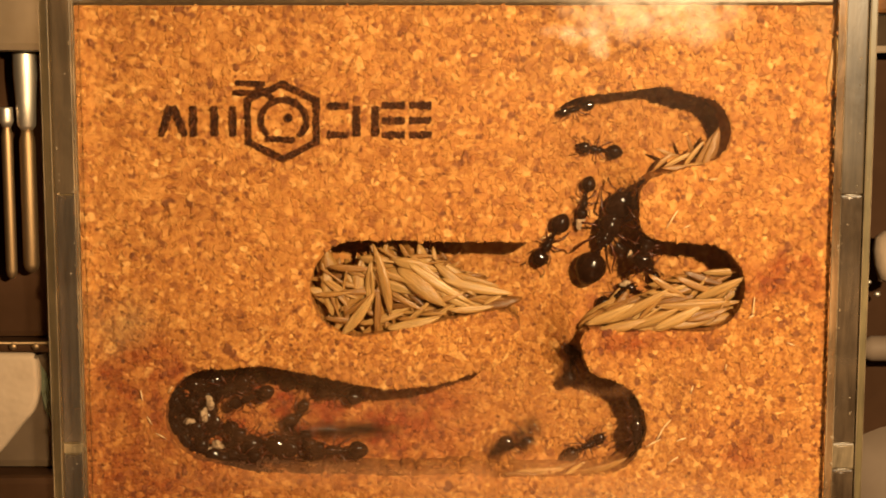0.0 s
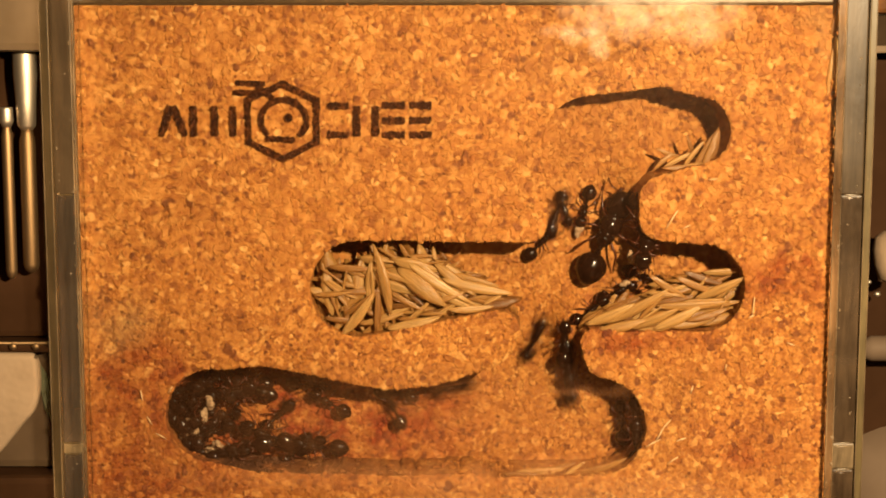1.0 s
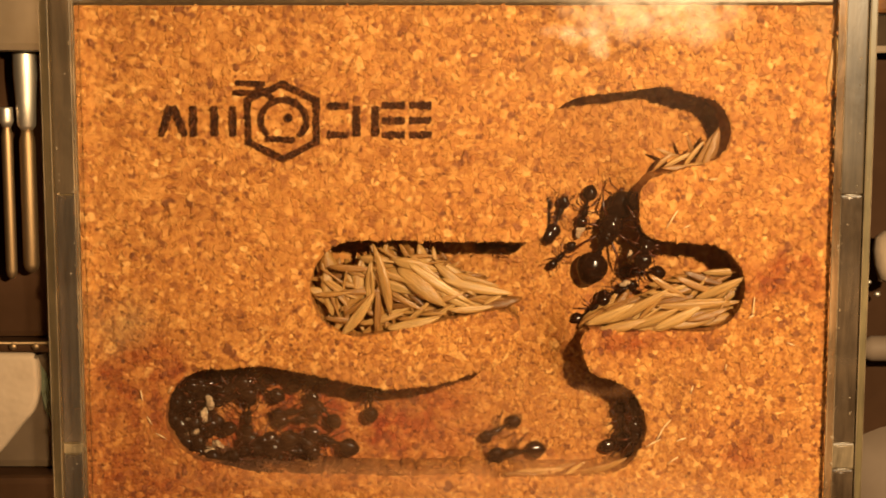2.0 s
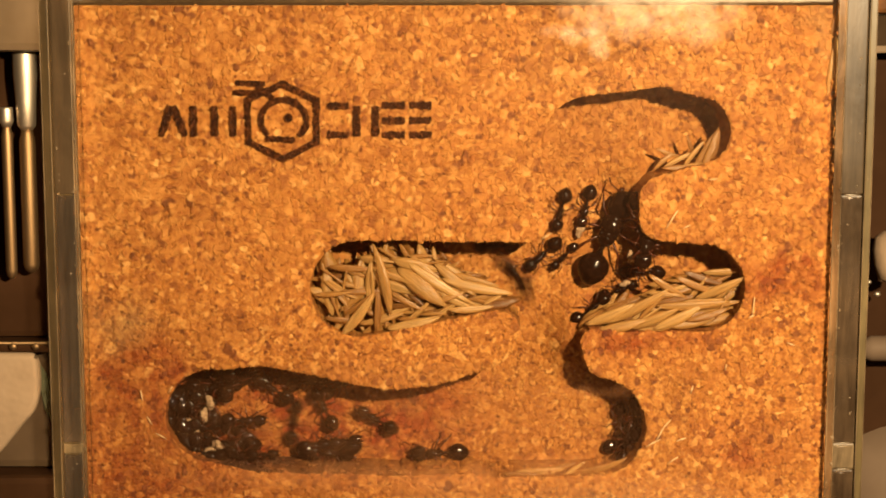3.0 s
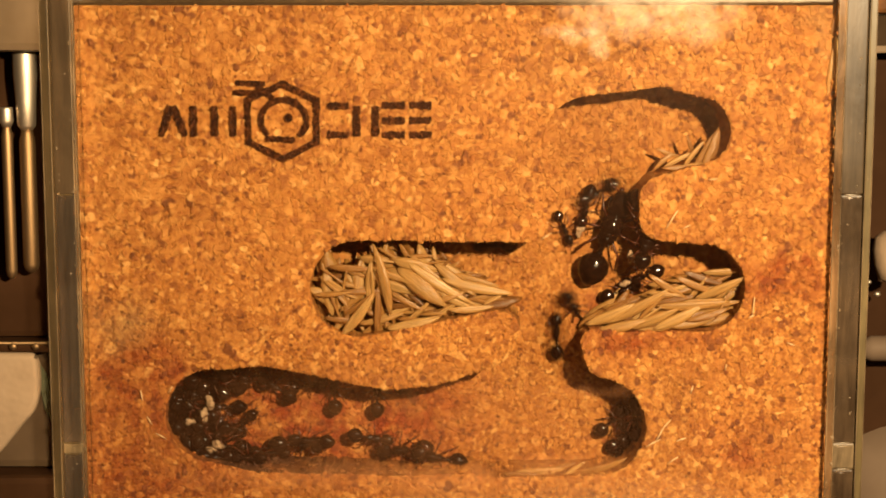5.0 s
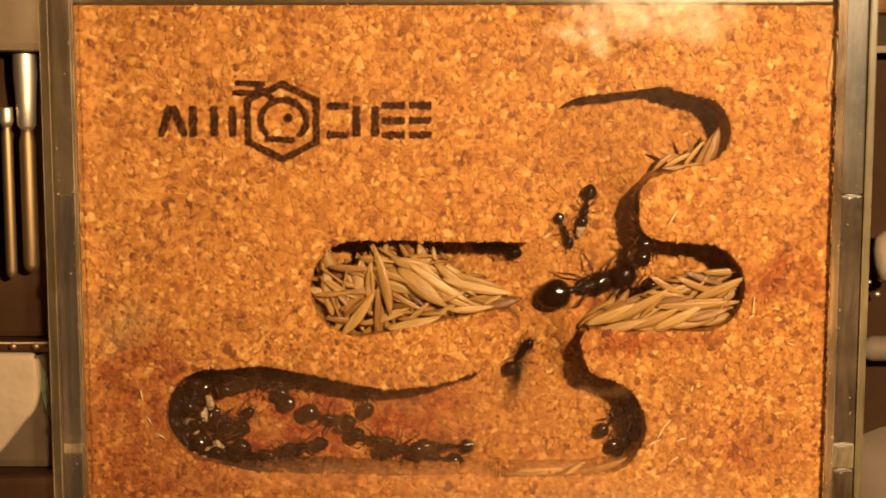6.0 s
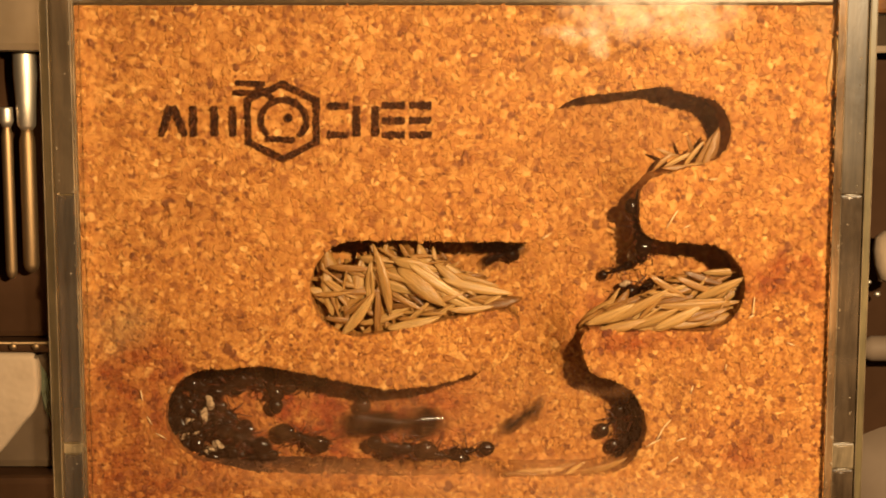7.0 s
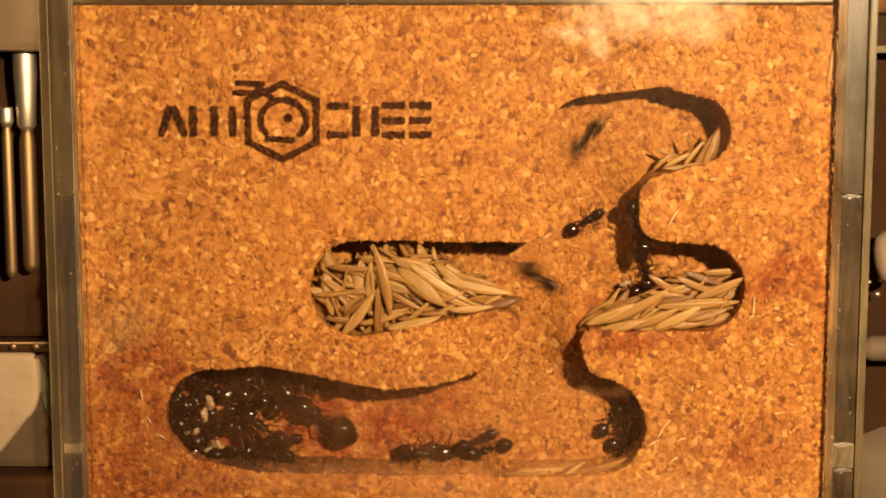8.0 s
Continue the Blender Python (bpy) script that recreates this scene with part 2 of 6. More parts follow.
def husk_material(name="husk", pale=0.0):
    k = Nodes(name)
    info = k.n("ShaderNodeObjectInfo")
    mp = k.n("ShaderNodeMapping")
    mp.inputs["Scale"].default_value = (250, 4200, 4200)
    k.link(k.obj, mp.inputs["Vector"])
    nz = k.noise(1.0, 3, 0.6, mp.outputs[0])
    geo = k.n("ShaderNodeNewGeometry")
    pick = k.math("FRACT", k.math("ADD", info.outputs["Random"], geo.outputs["Random Per Island"]))
    if pale:
        pick = k.math("ADD", k.math("MULTIPLY", pick, 1 - pale), pale)
    base = k.ramp(pick, [(0.0, (0.25, 0.11, 0.030)), (0.25, (0.43, 0.210, 0.059)), (0.65, (0.56, 0.312, 0.099)), (1.0, (0.74, 0.49, 0.20))])
    col = k.mix(0.6, base, k.ramp(nz.outputs[0], [(0.3, (0.5, 0.42, 0.32)), (0.68, (1.1, 1.08, 1.0))]), "MULTIPLY")
    # the seam along the husk and its darker ribs
    sx = k.n("ShaderNodeSeparateXYZ")
    k.link(k.obj, sx.inputs[0])
    off = k.math("ABSOLUTE", sx.outputs[1])
    seam = k.ramp(k.math("MULTIPLY", off, 3500.0), [(0.10, (0.66, 0.56, 0.45)), (0.28, (1, 1, 1)), (0.62, (1, 1, 1)), (0.9, (0.8, 0.72, 0.6))])
    col = k.mix(0.85, col, seam, "MULTIPLY")
    k.set(Base_Color=col, Roughness=0.34)
    k.bump(nz.outputs[0], 0.00014, 0.8)
    # the thin husk lets some light through
    glow, both = k.n("ShaderNodeBsdfTranslucent"), k.n("ShaderNodeMixShader")
    k.link(col, glow.inputs["Color"])
    both.inputs[0].default_value = 0.5
    k.link(k.b.outputs[0], both.inputs[1])
    k.link(glow.outputs[0], both.inputs[2])
    k.link(both.outputs[0], k.out.inputs["Surface"])
    return k.m


def plain(name, lo, hi, scale, rough, metal=0.0, bump=0.0, gloss=0.12):
    k = Nodes(name)
    nz = k.noise(scale, 4, 0.6)
    k.set(Base_Color=k.ramp(nz.outputs[0], [(0.3, lo), (0.7, hi)]), Roughness=rough, Metallic=metal)
    k.b.inputs["Specular IOR Level"].default_value = gloss
    if bump:
        k.bump(nz.outputs[0], bump, 0.5)
    return k.m


CORK = cork_material()
BURNT = burnt_material()
CHIPS = cork_material("cork_chips", chips=True)
FLOOR_CHIPS = cork_material("milled_cork_chips", 0.1, 0.1, True)
CUT = cork_material("cut_cork", 0.4)
MILLED = cork_material("milled_cork", 0.1, 0.1)
PANE = sheet_glass("clear_acrylic", (0.985, 0.975, 0.955), 1.49)
BEAD = acrylic("clear_glue", (0.95, 0.92, 0.86), 0.02)
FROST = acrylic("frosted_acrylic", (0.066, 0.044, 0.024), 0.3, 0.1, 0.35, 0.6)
MILK = acrylic("milky_acrylic", (0.17, 0.122, 0.070), 0.3, 0.1, 0.5, 0.9)
# left and right copies of the wall acrylic: each side's lighting is in the tone
FROST_LEFT = acrylic("frosted_acrylic_left", (0.098, 0.064, 0.036), 0.3, 0.1, 0.5, 0.5)
SIDE_RIGHT = acrylic("aged_acrylic_right", (0.066, 0.042, 0.024), 0.2, 0.14, 0.40, 0.8)
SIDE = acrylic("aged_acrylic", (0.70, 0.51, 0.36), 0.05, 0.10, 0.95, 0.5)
EDGE = acrylic("sawn_acrylic_edge", (0.165, 0.112, 0.056), 0.30, 0.0, 0.78, 0.6)
GUM = acrylic("gummed_acrylic", (0.16, 0.095, 0.048), 0.15, 0.1, 0.45, 0.8)
DULL = acrylic("dull_sawn_edge", (0.15, 0.110, 0.052), 0.30, 0.0, 0.45, 0.5)
# pale tone for painted edge highlights, and for glue flecks and scratches
LINE = acrylic("pale_highlight_and_flecks", (0.20, 0.145, 0.088), 0.25, 0.0, 0.5, 0.9)
HAZE = film_material("condensation", (0.50, 0.22, 0.085), 0.02, 0.085, 300, ((-8, -23, 40, 11, 0.62), (-4, -31.2, 44, 2.6, 2.1), (19, -19.4, 12, 1.0, 1.0), (15, -29.9, 11, 2.8, 2.4)))
# the first two spots are smears; the two right ones paint a glare
SMEAR_GLARE = film_material("smear_and_glare", (0.80, 0.62, 0.46), 0.03, 0.24, 420, ((17, 28.6, 5.0, 1.5, 1.1), (20.6, 26.9, 1.4, 2.6, 0.8), (28, 32.5, 14, 6, 1.3), (33, 30.0, 5, 4, 0.9)))
BLACK = chitin("black_chitin", (0.004, 0.0018, 0.0010), (0.012, 0.0045, 0.0022), 0.12, 0.28)
RUST = chitin("rust_brown_chitin", (0.020, 0.0046, 0.0012), (0.068, 0.0125, 0.0028), 0.35, 0.25)
HUSK = husk_material()
STRAW = plain("pale_straw", (0.42, 0.27, 0.12), (0.66, 0.50, 0.30), 900, 0.4)
PALE_HUSK = husk_material("pale_husk", 0.72)
BROOD = plain("pale_brood", (0.16, 0.10, 0.055), (0.36, 0.25, 0.155), 2600, 0.5, 0.0, 0.0004)


# ---- mesh helpers ----
def mesh_ob(name, bm, material, parent=None, label="", smooth=True):
    me = bpy.data.meshes.new(name)
    bm.to_mesh(me)
    bm.free()
    me.materials.append(material)
    if smooth:
        me.polygons.foreach_set("use_smooth", [True] * len(me.polygons))
    ob = new(name, me)
    ob.parent = parent
    if label:
        tagged(ob, label)
    return ob


def part(name, bm, material, parent, label="", smooth=True):
    return mesh_ob(name, bm, material, parent, label, smooth)


def box(bm, x0, x1, y0, y1, z0, z1, bevel=0.0):
    """A box given in millimetres, with its edges rounded by bevel."""
    made = bmesh.ops.create_cube(bm, size=1.0)
    for v in made["verts"]:
        v.co = Vector(((x0 + x1) / 2 + v.co.x * (x1 - x0), (y0 + y1) / 2 + v.co.y * (y1 - y0), (z0 + z1) / 2 + v.co.z * (z1 - z0))) * MM
    if bevel:
        edges = {e for v in made["verts"] for e in v.link_edges}
        bmesh.ops.bevel(bm, geom=list(edges), offset=bevel * MM, segments=2, profile=0.6, affect="EDGES")
    return bm


def blob(bm, centre, radii, seg=14, rings=9, squash=None):
    """An ellipsoid in millimetres; squash(v) may reshape the unit sphere."""
    made = bmesh.ops.create_uvsphere(bm, u_segments=seg, v_segments=rings, radius=1.0)
    for v in made["verts"]:
        c = Vector((v.co.z, v.co.x, v.co.y))
        if squash:
            c = squash(c)
        v.co = Vector((centre[0] + c.x * radii[0], centre[1] + c.y * radii[1], centre[2] + c.z * radii[2])) * MM
    return bm


def tube(bm, points, radii, seg=7):
    """A tapered tube through points in millimetres."""
    rings = []
    pts = [Vector(p) for p in points]
    for i, p in enumerate(pts):
        d = (pts[min(i + 1, len(pts) - 1)] - pts[max(i - 1, 0)]).normalized()
        q = d.to_track_quat("Z", "Y")
        rings.append([bm.verts.new((p + q @ Vector((math.cos(a) * radii[i], math.sin(a) * radii[i], 0))) * MM)
                      for a in (2 * math.pi * j / seg for j in range(seg))])
    for a, b in zip(rings, rings[1:]):
        for j in range(seg):
            bm.faces.new((a[j], a[(j + 1) % seg], b[(j + 1) % seg], b[j]))
    bm.faces.new(rings[0][::-1])
    bm.faces.new(rings[-1])
    return bm


# ---- the cork block with its chambers ----
CORK_X0, CORK_X1, CORK_Z0, CORK_Z1 = -48.1, 50.9, -67.5, 32.1
DEEP = 8.0
# each run of tunnels: (x, z, radius) from bend to bend
RUNS = (
    ((19.6, 14.1, 6.2), (28.8, 15.7, 5.8), (33.4, 15.7, 4.6)),
    ((19.9, 12.1, 6.1), (20.0, 0.1, 6.2)),
    ((-11.3, -5.4, 6.5), (7.2, -3.7, 4.7), (16.3, -4.5, 5.0)),
    ((23.1, -4.9, 6.4), (34.4, -5.3, 6.0)),
    ((14.4, -4.5, 3.9), (14.5, -11.5, 4.0), (13.7, -16.0, 5.5), (14.6, -21.5, 5.0)),
    ((-31.1, -22.8, 6.4), (-24.7, -23.3, 7.3), (-7.9, -25.2, 6.0), (-1.5, -24.9, 6.1), (2.7, -24.3, 6.55), (6.6, -23.9, 7.5), (20.7, -24.4, 6.8)),
)


def chamber_distance(x, z):
    """Signed distance in mm from the chambers' outline; negative inside."""
    best = np.full(np.shape(x), 1e3)
    for run in RUNS:
        part_of = np.full(np.shape(x), 1e3)
        for (ax, az, ar), (bx, bz, br) in zip(run, run[1:]):
            dx, dz = bx - ax, bz - az
            t = np.clip(((x - ax) * dx + (z - az) * dz) / (dx * dx + dz * dz), 0, 1)
            s = t * t * (3 - 2 * t) * 0.6 + t * 0.4
            d = np.hypot(x - ax - t * dx, z - az - t * dz) - (ar + (br - ar) * s)
            part_of = np.minimum(part_of, d)
        h = np.clip(3.0 - np.abs(best - part_of), 0, None)
        best = np.minimum(best, part_of) - h * h / 12.0
    return best


def edge_shift(x, z):
    """The block is a little wider towards its lower right."""
    return np.clip((x - 47.0) / 3.9, 0, 1) * 0.85 * np.clip((25.0 - z) / 20.0, 0, 1)


def floor_depth(x, z):
    """How deep the chambers are milled; the neck by the queen and the passage to the lower chamber are shallower."""
    rise = 3.0 * np.exp(-((x - 27.0) / 3.2) ** 2 - ((z - 8.8) / 3.2) ** 2) + 3.8 * np.exp(-((x - 18.4) / 3.2) ** 2 - ((z + 12.8) / 4.6) ** 2)
    return DEEP - rise


def roughness_of(x, z, size, seed):
    out = np.empty(x.size)
    for i, (a, b) in enumerate(zip(x.ravel(), z.ravel())):
        out[i] = noise.noise((a / size, seed, b / size))
    return out.reshape(x.shape)


def cork_block():
    step = 0.25
    nx, nz = int((CORK_X1 - CORK_X0) / step) + 1, int((CORK_Z1 + 40.0) / step) + 1
    gx, gz = np.meshgrid(np.linspace(CORK_X0, CORK_X1, nx), np.linspace(-40.0, CORK_Z1, nz))
    ragged = 0.13 * roughness_of(gx, gz, 0.9, 3.0) + 0.10 * roughness_of(gx, gz, 0.45, 7.0)
    f = lambda a, b: chamber_distance(a, b) + ragged
    s = f(gx, gz)
    e = 0.05
    dx, dz = (f(gx + e, gz) - s) / e, (f(gx, gz + e) - s) / e
    ln = np.maximum(np.hypot(dx, dz), 1e-6)
    near = np.abs(s) < 0.6 * step
    px_, pz_ = np.where(near, gx - s * dx / ln, gx) + edge_shift(gx, gz), np.where(near, gz - s * dz / ln, gz)
    front = 0.10 * roughness_of(gx, gz, 1.1, 11.0) + 0.05 * roughness_of(gx, gz, 0.5, 5.0)
    back = floor_depth(gx, gz) + 0.12 * roughness_of(gx, gz, 4.0, 17.0) + 0.08 * roughness_of(gx, gz, 1.0, 19.0)
    inside = s < -0.6 * step
    depth = np.where(inside, back, np.where(near, 0.22 + front, 0.10 + front))
    verts = [(a * MM, b * MM, c * MM) for a, b, c in zip(px_.ravel(), depth.ravel(), pz_.ravel())]
    faces = [(j * nx + i, j * nx + i + 1, (j + 1) * nx + i + 1, (j + 1) * nx + i) for j in range(nz - 1) for i in range(nx - 1)]
    # sides, back and the plain lower end
    ring = [i for i in range(nx)] + [j * nx + nx - 1 for j in range(1, nz)] + [(nz - 1) * nx + i for i in range(nx - 2, -1, -1)] + [j * nx for j in range(nz - 2, 0, -1)]
    base = len(verts)
    for i in ring:
        verts.append((verts[i][0], 24 * MM, verts[i][2]))
    n = len(ring)
    faces += [(ring[(i + 1) % n], ring[i], base + i, base + (i + 1) % n) for i in range(n)]
    faces.append(tuple(base + i for i in range(n)))
    me = bpy.data.meshes.new("cork_block")
    me.from_pydata(verts, [], faces)
    me.materials.append(CORK)
    me.materials.append(CUT)
    me.materials.append(MILLED)
    ys = np.array([v[1] for v in verts])
    q = np.array(faces[:(nz - 1) * (nx - 1)])
    steep = np.ptp(ys[q], axis=1) > 3 * MM
    index = np.zeros(len(faces), dtype=np.int32)
    index[:len(steep)] = np.where(steep, 1, np.where(ys[q].min(axis=1) > 4 * MM, 2, 0))
    me.polygons.foreach_set("material_index", index)
    me.polygons.foreach_set("use_smooth", [True] * len(me.polygons))
    me.set_sharp_from_angle(angle=radians(48))
    ob = new("cork_block", me)
    tagged(ob, "orange-brown pressed cork block with carved ant chambers", "cork nest")
    low = box(bmesh.new(), CORK_X0, CORK_X1, 0.0, 24.0, CORK_Z0, -40.05, 0.3)
    part("lower_end", low, CORK, ob, smooth=False)
    return ob


cork = cork_block()


def chip_layer(name, material, spacing, keep, level, slope, seed):
    """Pressed cork chips: angular flakes, each tilted a little, bedded in the surface so that they overlap."""
    rng = np.random.default_rng(seed)
    gx, gz = np.meshgrid(np.arange(CORK_X0, CORK_X1, spacing), np.arange(-39.5, CORK_Z1, spacing))
    n = gx.size
    cx = gx.ravel() + rng.uniform(-0.6, 0.6, n) * spacing
    cz = gz.ravel() + rng.uniform(-0.6, 0.6, n) * spacing
    size = np.clip(rng.lognormal(math.log(0.84 * spacing), 0.42, n), 0.2, 1.0)
    use = keep(cx, cz, size) & (cx - size * 0.4 > CORK_X0) & (cx + size * 0.5 < CORK_X1) & (cz + size * 0.6 < CORK_Z1)
    cx, cz, size = cx[use], cz[use], size[use]
    n = len(cx)
    cx = cx + edge_shift(cx, cz)
    y0 = level(cx, cz) - rng.uniform(0.0, 0.08, n)
    sx, sz = slope(cx, cz)
    tx, tz = rng.normal(0, 0.075, n) + sx, rng.normal(0, 0.075, n) + sz
    sides, turn, long = rng.integers(5, 8, n), rng.uniform(0, 6.28, n), rng.uniform(0.6, 1.0, n)
    jitter, reach = rng.uniform(-0.38, 0.38, (n, 7)), rng.uniform(0.74, 1.14, (n, 7))
    verts, faces, base = [], [], 0
    for k in (5, 6, 7):
        sel = sides == k
        m = int(sel.sum())
        ang = (np.arange(k) + jitter[sel, :k]) * 2 * math.pi / k
        q = reach[sel, :k] * size[sel, None]
        u, v = np.cos(ang) * q, np.sin(ang) * q * long[sel, None]
        ct, st = np.cos(turn[sel])[:, None], np.sin(turn[sel])[:, None]
        a, b = ct * u - st * v, st * u + ct * v
        rings = [np.stack([cx[sel, None] + a * g, y0[sel, None] + tx[sel, None] * a * g + tz[sel, None] * b * g + sink, cz[sel, None] + b * g], -1) for g, sink in ((0.78, 0.0), (1.06, 0.13))]
        verts.append(np.concatenate(rings, 1).reshape(-1, 3))
        first = base + np.arange(m)[:, None] * 2 * k
        faces += (first + np.arange(k)).tolist()
        for i in range(k):
            j = (i + 1) % k
            faces += (first + np.array([i, k + i, k + j, j])).tolist()
        base += m * 2 * k
    me = bpy.data.meshes.new(name)
    me.from_pydata((np.concatenate(verts) * MM).tolist(), [], faces)
    me.materials.append(material)
    ob = new(name, me)
    ob.parent = cork
    return tagged(ob, "angular honey-brown pressed cork chips", kind="stuff")


def floor_slope(x, z):
    e = 0.05
    return (floor_depth(x + e, z) - floor_depth(x - e, z)) / (2 * e), (floor_depth(x, z + e) - floor_depth(x, z - e)) / (2 * e)


chip_layer("cork_chips", CHIPS, 0.57, lambda x, z, r: chamber_distance(x, z) > 0.5 * r, lambda x, z: 0.05 + 0 * x, lambda x, z: (0 * x, 0 * x), 4)
chip_layer("milled_chips", FLOOR_CHIPS, 0.52, lambda x, z, r: chamber_distance(x, z) < -0.35 * r, lambda x, z: floor_depth(x, z) - 0.05, floor_slope, 9)


# ---- burnt mark on the cork: plain strokes only ----
def stroke(name, pts, width, closed=False):
    proud = -0.17 - 0.009 * (len(cork.children) % 7)
    bm = bmesh.new()
    pts = [Vector((p[0], 0, p[1])) for p in pts]
    n = len(pts)
    ring = []
    for i, p in enumerate(pts):
        a = pts[i - 1] if (closed or i) else p
        b = pts[(i + 1) % n] if (closed or i < n - 1) else p
        d1, d2 = (p - a), (b - p)
        d1 = d1.normalized() if d1.length else d2.normalized()
        d2 = d2.normalized() if d2.length else d1
        t = (d1 + d2).normalized()
        nrm = Vector((-t.z, 0, t.x)) * (width / 2 / max(0.4, t.dot(d1)) * (1 + 0.42 * noise.noise(p * 2.6)) * (0.72 if not closed and i in (0, n - 1) else 1))
        w = Vector((noise.noise(p * 3), 0, noise.noise(p * 3 + Vector((9, 0, 0))))) * 0.11
        row = []
        for side, y in ((1, proud), (-1, proud), (-1.08, 0.3), (1.08, 0.3)):
            q = p + nrm * side + w
            row.append(bm.verts.new(Vector((q.x, y, q.z)) * MM))
        ring.append(row)
    for i in range(n if closed else n - 1):
        a, b = ring[i], ring[(i + 1) % n]
        for j in range(4):
            bm.faces.new((a[j], b[j], b[(j + 1) % 4], a[(j + 1) % 4]))
    if not closed:
        bm.faces.new(ring[0])
        bm.faces.new(ring[-1][::-1])
    bmesh.ops.recalc_face_normals(bm, faces=bm.faces)
    return part(name, bm, BURNT, cork, smooth=False)


def line(p, q, n=16):
    return [(p[0] + (q[0] - p[0]) * i / n, p[1] + (q[1] - p[1]) * i / n) for i in range(n + 1)]


def mark():
    cx, cz = -21.1, 17.0
    hexa = [(cx + dx, cz + dz) for dx, dz in ((0, 4.9), (4.4, 2.75), (4.4, -2.75), (0, -5.0), (-4.6, -2.75), (-4.6, 2.75))]
    hexa = [q for a, b in zip(hexa, hexa[1:] + hexa[:1]) for q in line(a, b, 12)[:-1]]
    stroke("burnt_hexagon", hexa, 0.85, True)
    arc = [(cx + 0.1 + 3.0 * math.cos(a) * (1.0 if a < 2.6 else 1.0), cz + 0.1 + 2.7 * math.sin(a)) for a in (radians(d) for d in range(-50, 236, 11))]
    stroke("burnt_ring", arc, 0.8)
    stroke("burnt_bar", line((cx - 2.4, cz - 2.3), (cx + 1.6, cz - 2.5)), 0.75)
    stroke("burnt_dot", [(cx + 0.75 + 0.29 * math.cos(a * 0.6283), cz + 0.45 + 0.29 * math.sin(a * 0.6283)) for a in range(10)], 0.6, True)
    for a, b in (((-6.1, 5.0), (-2.2, 4.9)), ((-6.5, 3.75), (-2.9, 3.7)), ((-3.4, 4.6), (-1.2, 2.9))):
        stroke("burnt_bar", line((cx + a[0], cz + a[1]), (cx + b[0], cz + b[1])), 0.75)
    top, bottom = 19.0, 15.0
    bars = [((-35.9, top), (-37.2, bottom)), ((-35.6, top), (-34.0, bottom)), ((-32.9, top), (-32.9, bottom)), ((-30.1, top), (-30.1, bottom)), ((-27.7, top), (-27.7, bottom)),
            ((-15.3, top), (-12.4, top)), ((-15.3, bottom + 0.2), (-12.4, bottom + 0.2)), ((-11.4, top), (-11.4, bottom)), ((-8.9, top), (-8.9, bottom))]
    for x0, x1 in ((-8.0, -5.0), (-4.4, -1.5)):
        bars += [((x0, z), (x1, z)) for z in (top + 0.1, 17.1, 15.2)]
    for a, b in bars:
        stroke("burnt_bar", line(a, b), 0.95)


mark()


# ---- the acrylic case round the block ----
def case_side(outer, inner, lengths, rim):
    """One side wall of the case: a thin outer sheet and an inner one in several lengths, some clear and some frosted, glued at finger joints."""
    ob = new("case_side")
    tagged(ob, "clear acrylic case wall with glued finger joints", "acrylic case")
    part("outer_sheet", box(bmesh.new(), *outer, -3.9, 26.0, CORK_Z0, 38.0, 0.16), rim, ob, "sawn acrylic edge", smooth=False)
    for z0, z1, mat in lengths:
        part("inner_sheet", box(bmesh.new(), *inner, -3.5, 25.0, z0 + 0.06, z1 - 0.06, 0.22), mat, ob, smooth=False)
    left = inner[1] < 0
    near = inner[1] if left else inner[0]
    for z0, z1, mat in lengths[1:]:
        mid = (inner[0] + inner[1]) / 2
        part("glue_bead", blob(bmesh.new(), (mid, -3.65, z0), (1.1, 0.12, 0.16), 16, 10), EDGE, ob, "clear bead of glue")
        part("glue_bead", blob(bmesh.new(), (near + (0.2 if left else -0.1), -3.8, z0 + 0.8), (0.24, 0.22, 0.3), 12, 8), LINE, ob)
        part("glue_bead", blob(bmesh.new(), (mid - 0.4, -3.7, z0 - 0.35), (0.7, 0.16, 0.14), 16, 10), BEAD, ob)
    strip = (near + 0.04, near + 0.34) if left else (near - 1.0, near - 0.03)
    part("edge_strip", box(bmesh.new(), *strip, -3.75, -3.43 if not left else 20.0, CORK_Z0, 36.5, 0.1), EDGE if left else GUM, ob, smooth=False)
    # thin pale strips imitate the highlights that the sheet edges catch
    for x in (outer[0] if left else outer[1] - 0.16, outer[1] - 0.1 if left else outer[0] - 0.06, near - 0.08, strip[0] if not left else strip[1] - 0.1):
        part("edge_line", box(bmesh.new(), x, x + 0.09, -4.02, -3.80, CORK_Z0, 36.5, 0.03), LINE, ob, "pale strip painted as the edge's highlight", smooth=False)
    rng = random.Random(int(near))
    for _ in range(26):
        x, z, r = near + rng.choice((-0.2, 0.1, 0.25, 2.0 if not left else -2.2)) + rng.uniform(-0.08, 0.08), rng.uniform(-33, 31), rng.uniform(0.05, 0.13)
        part("glue_fleck", blob(bmesh.new(), (x, -3.9, z), (r, 0.06, r * rng.choice((1, 1, 2.2))), 8, 6), LINE, ob, "tiny pale fleck of dried glue")
    return ob


# same sheets on both sides; the tones differ to imitate how light falls there
case_side((-51.9, -50.7), (-50.6, -47.9), ((CORK_Z0, -27.1, SIDE), (-27.1, -25.6, MILK), (-25.6, 7.6, SIDE), (7.6, 38.0, FROST_LEFT)), EDGE)
case_side((54.9, 55.85), (51.85, 54.8), ((CORK_Z0, -29.2, SIDE_RIGHT), (-29.2, -25.6, MILK), (-25.6, 7.6, SIDE_RIGHT), (7.6, 38.0, FROST)), DULL)

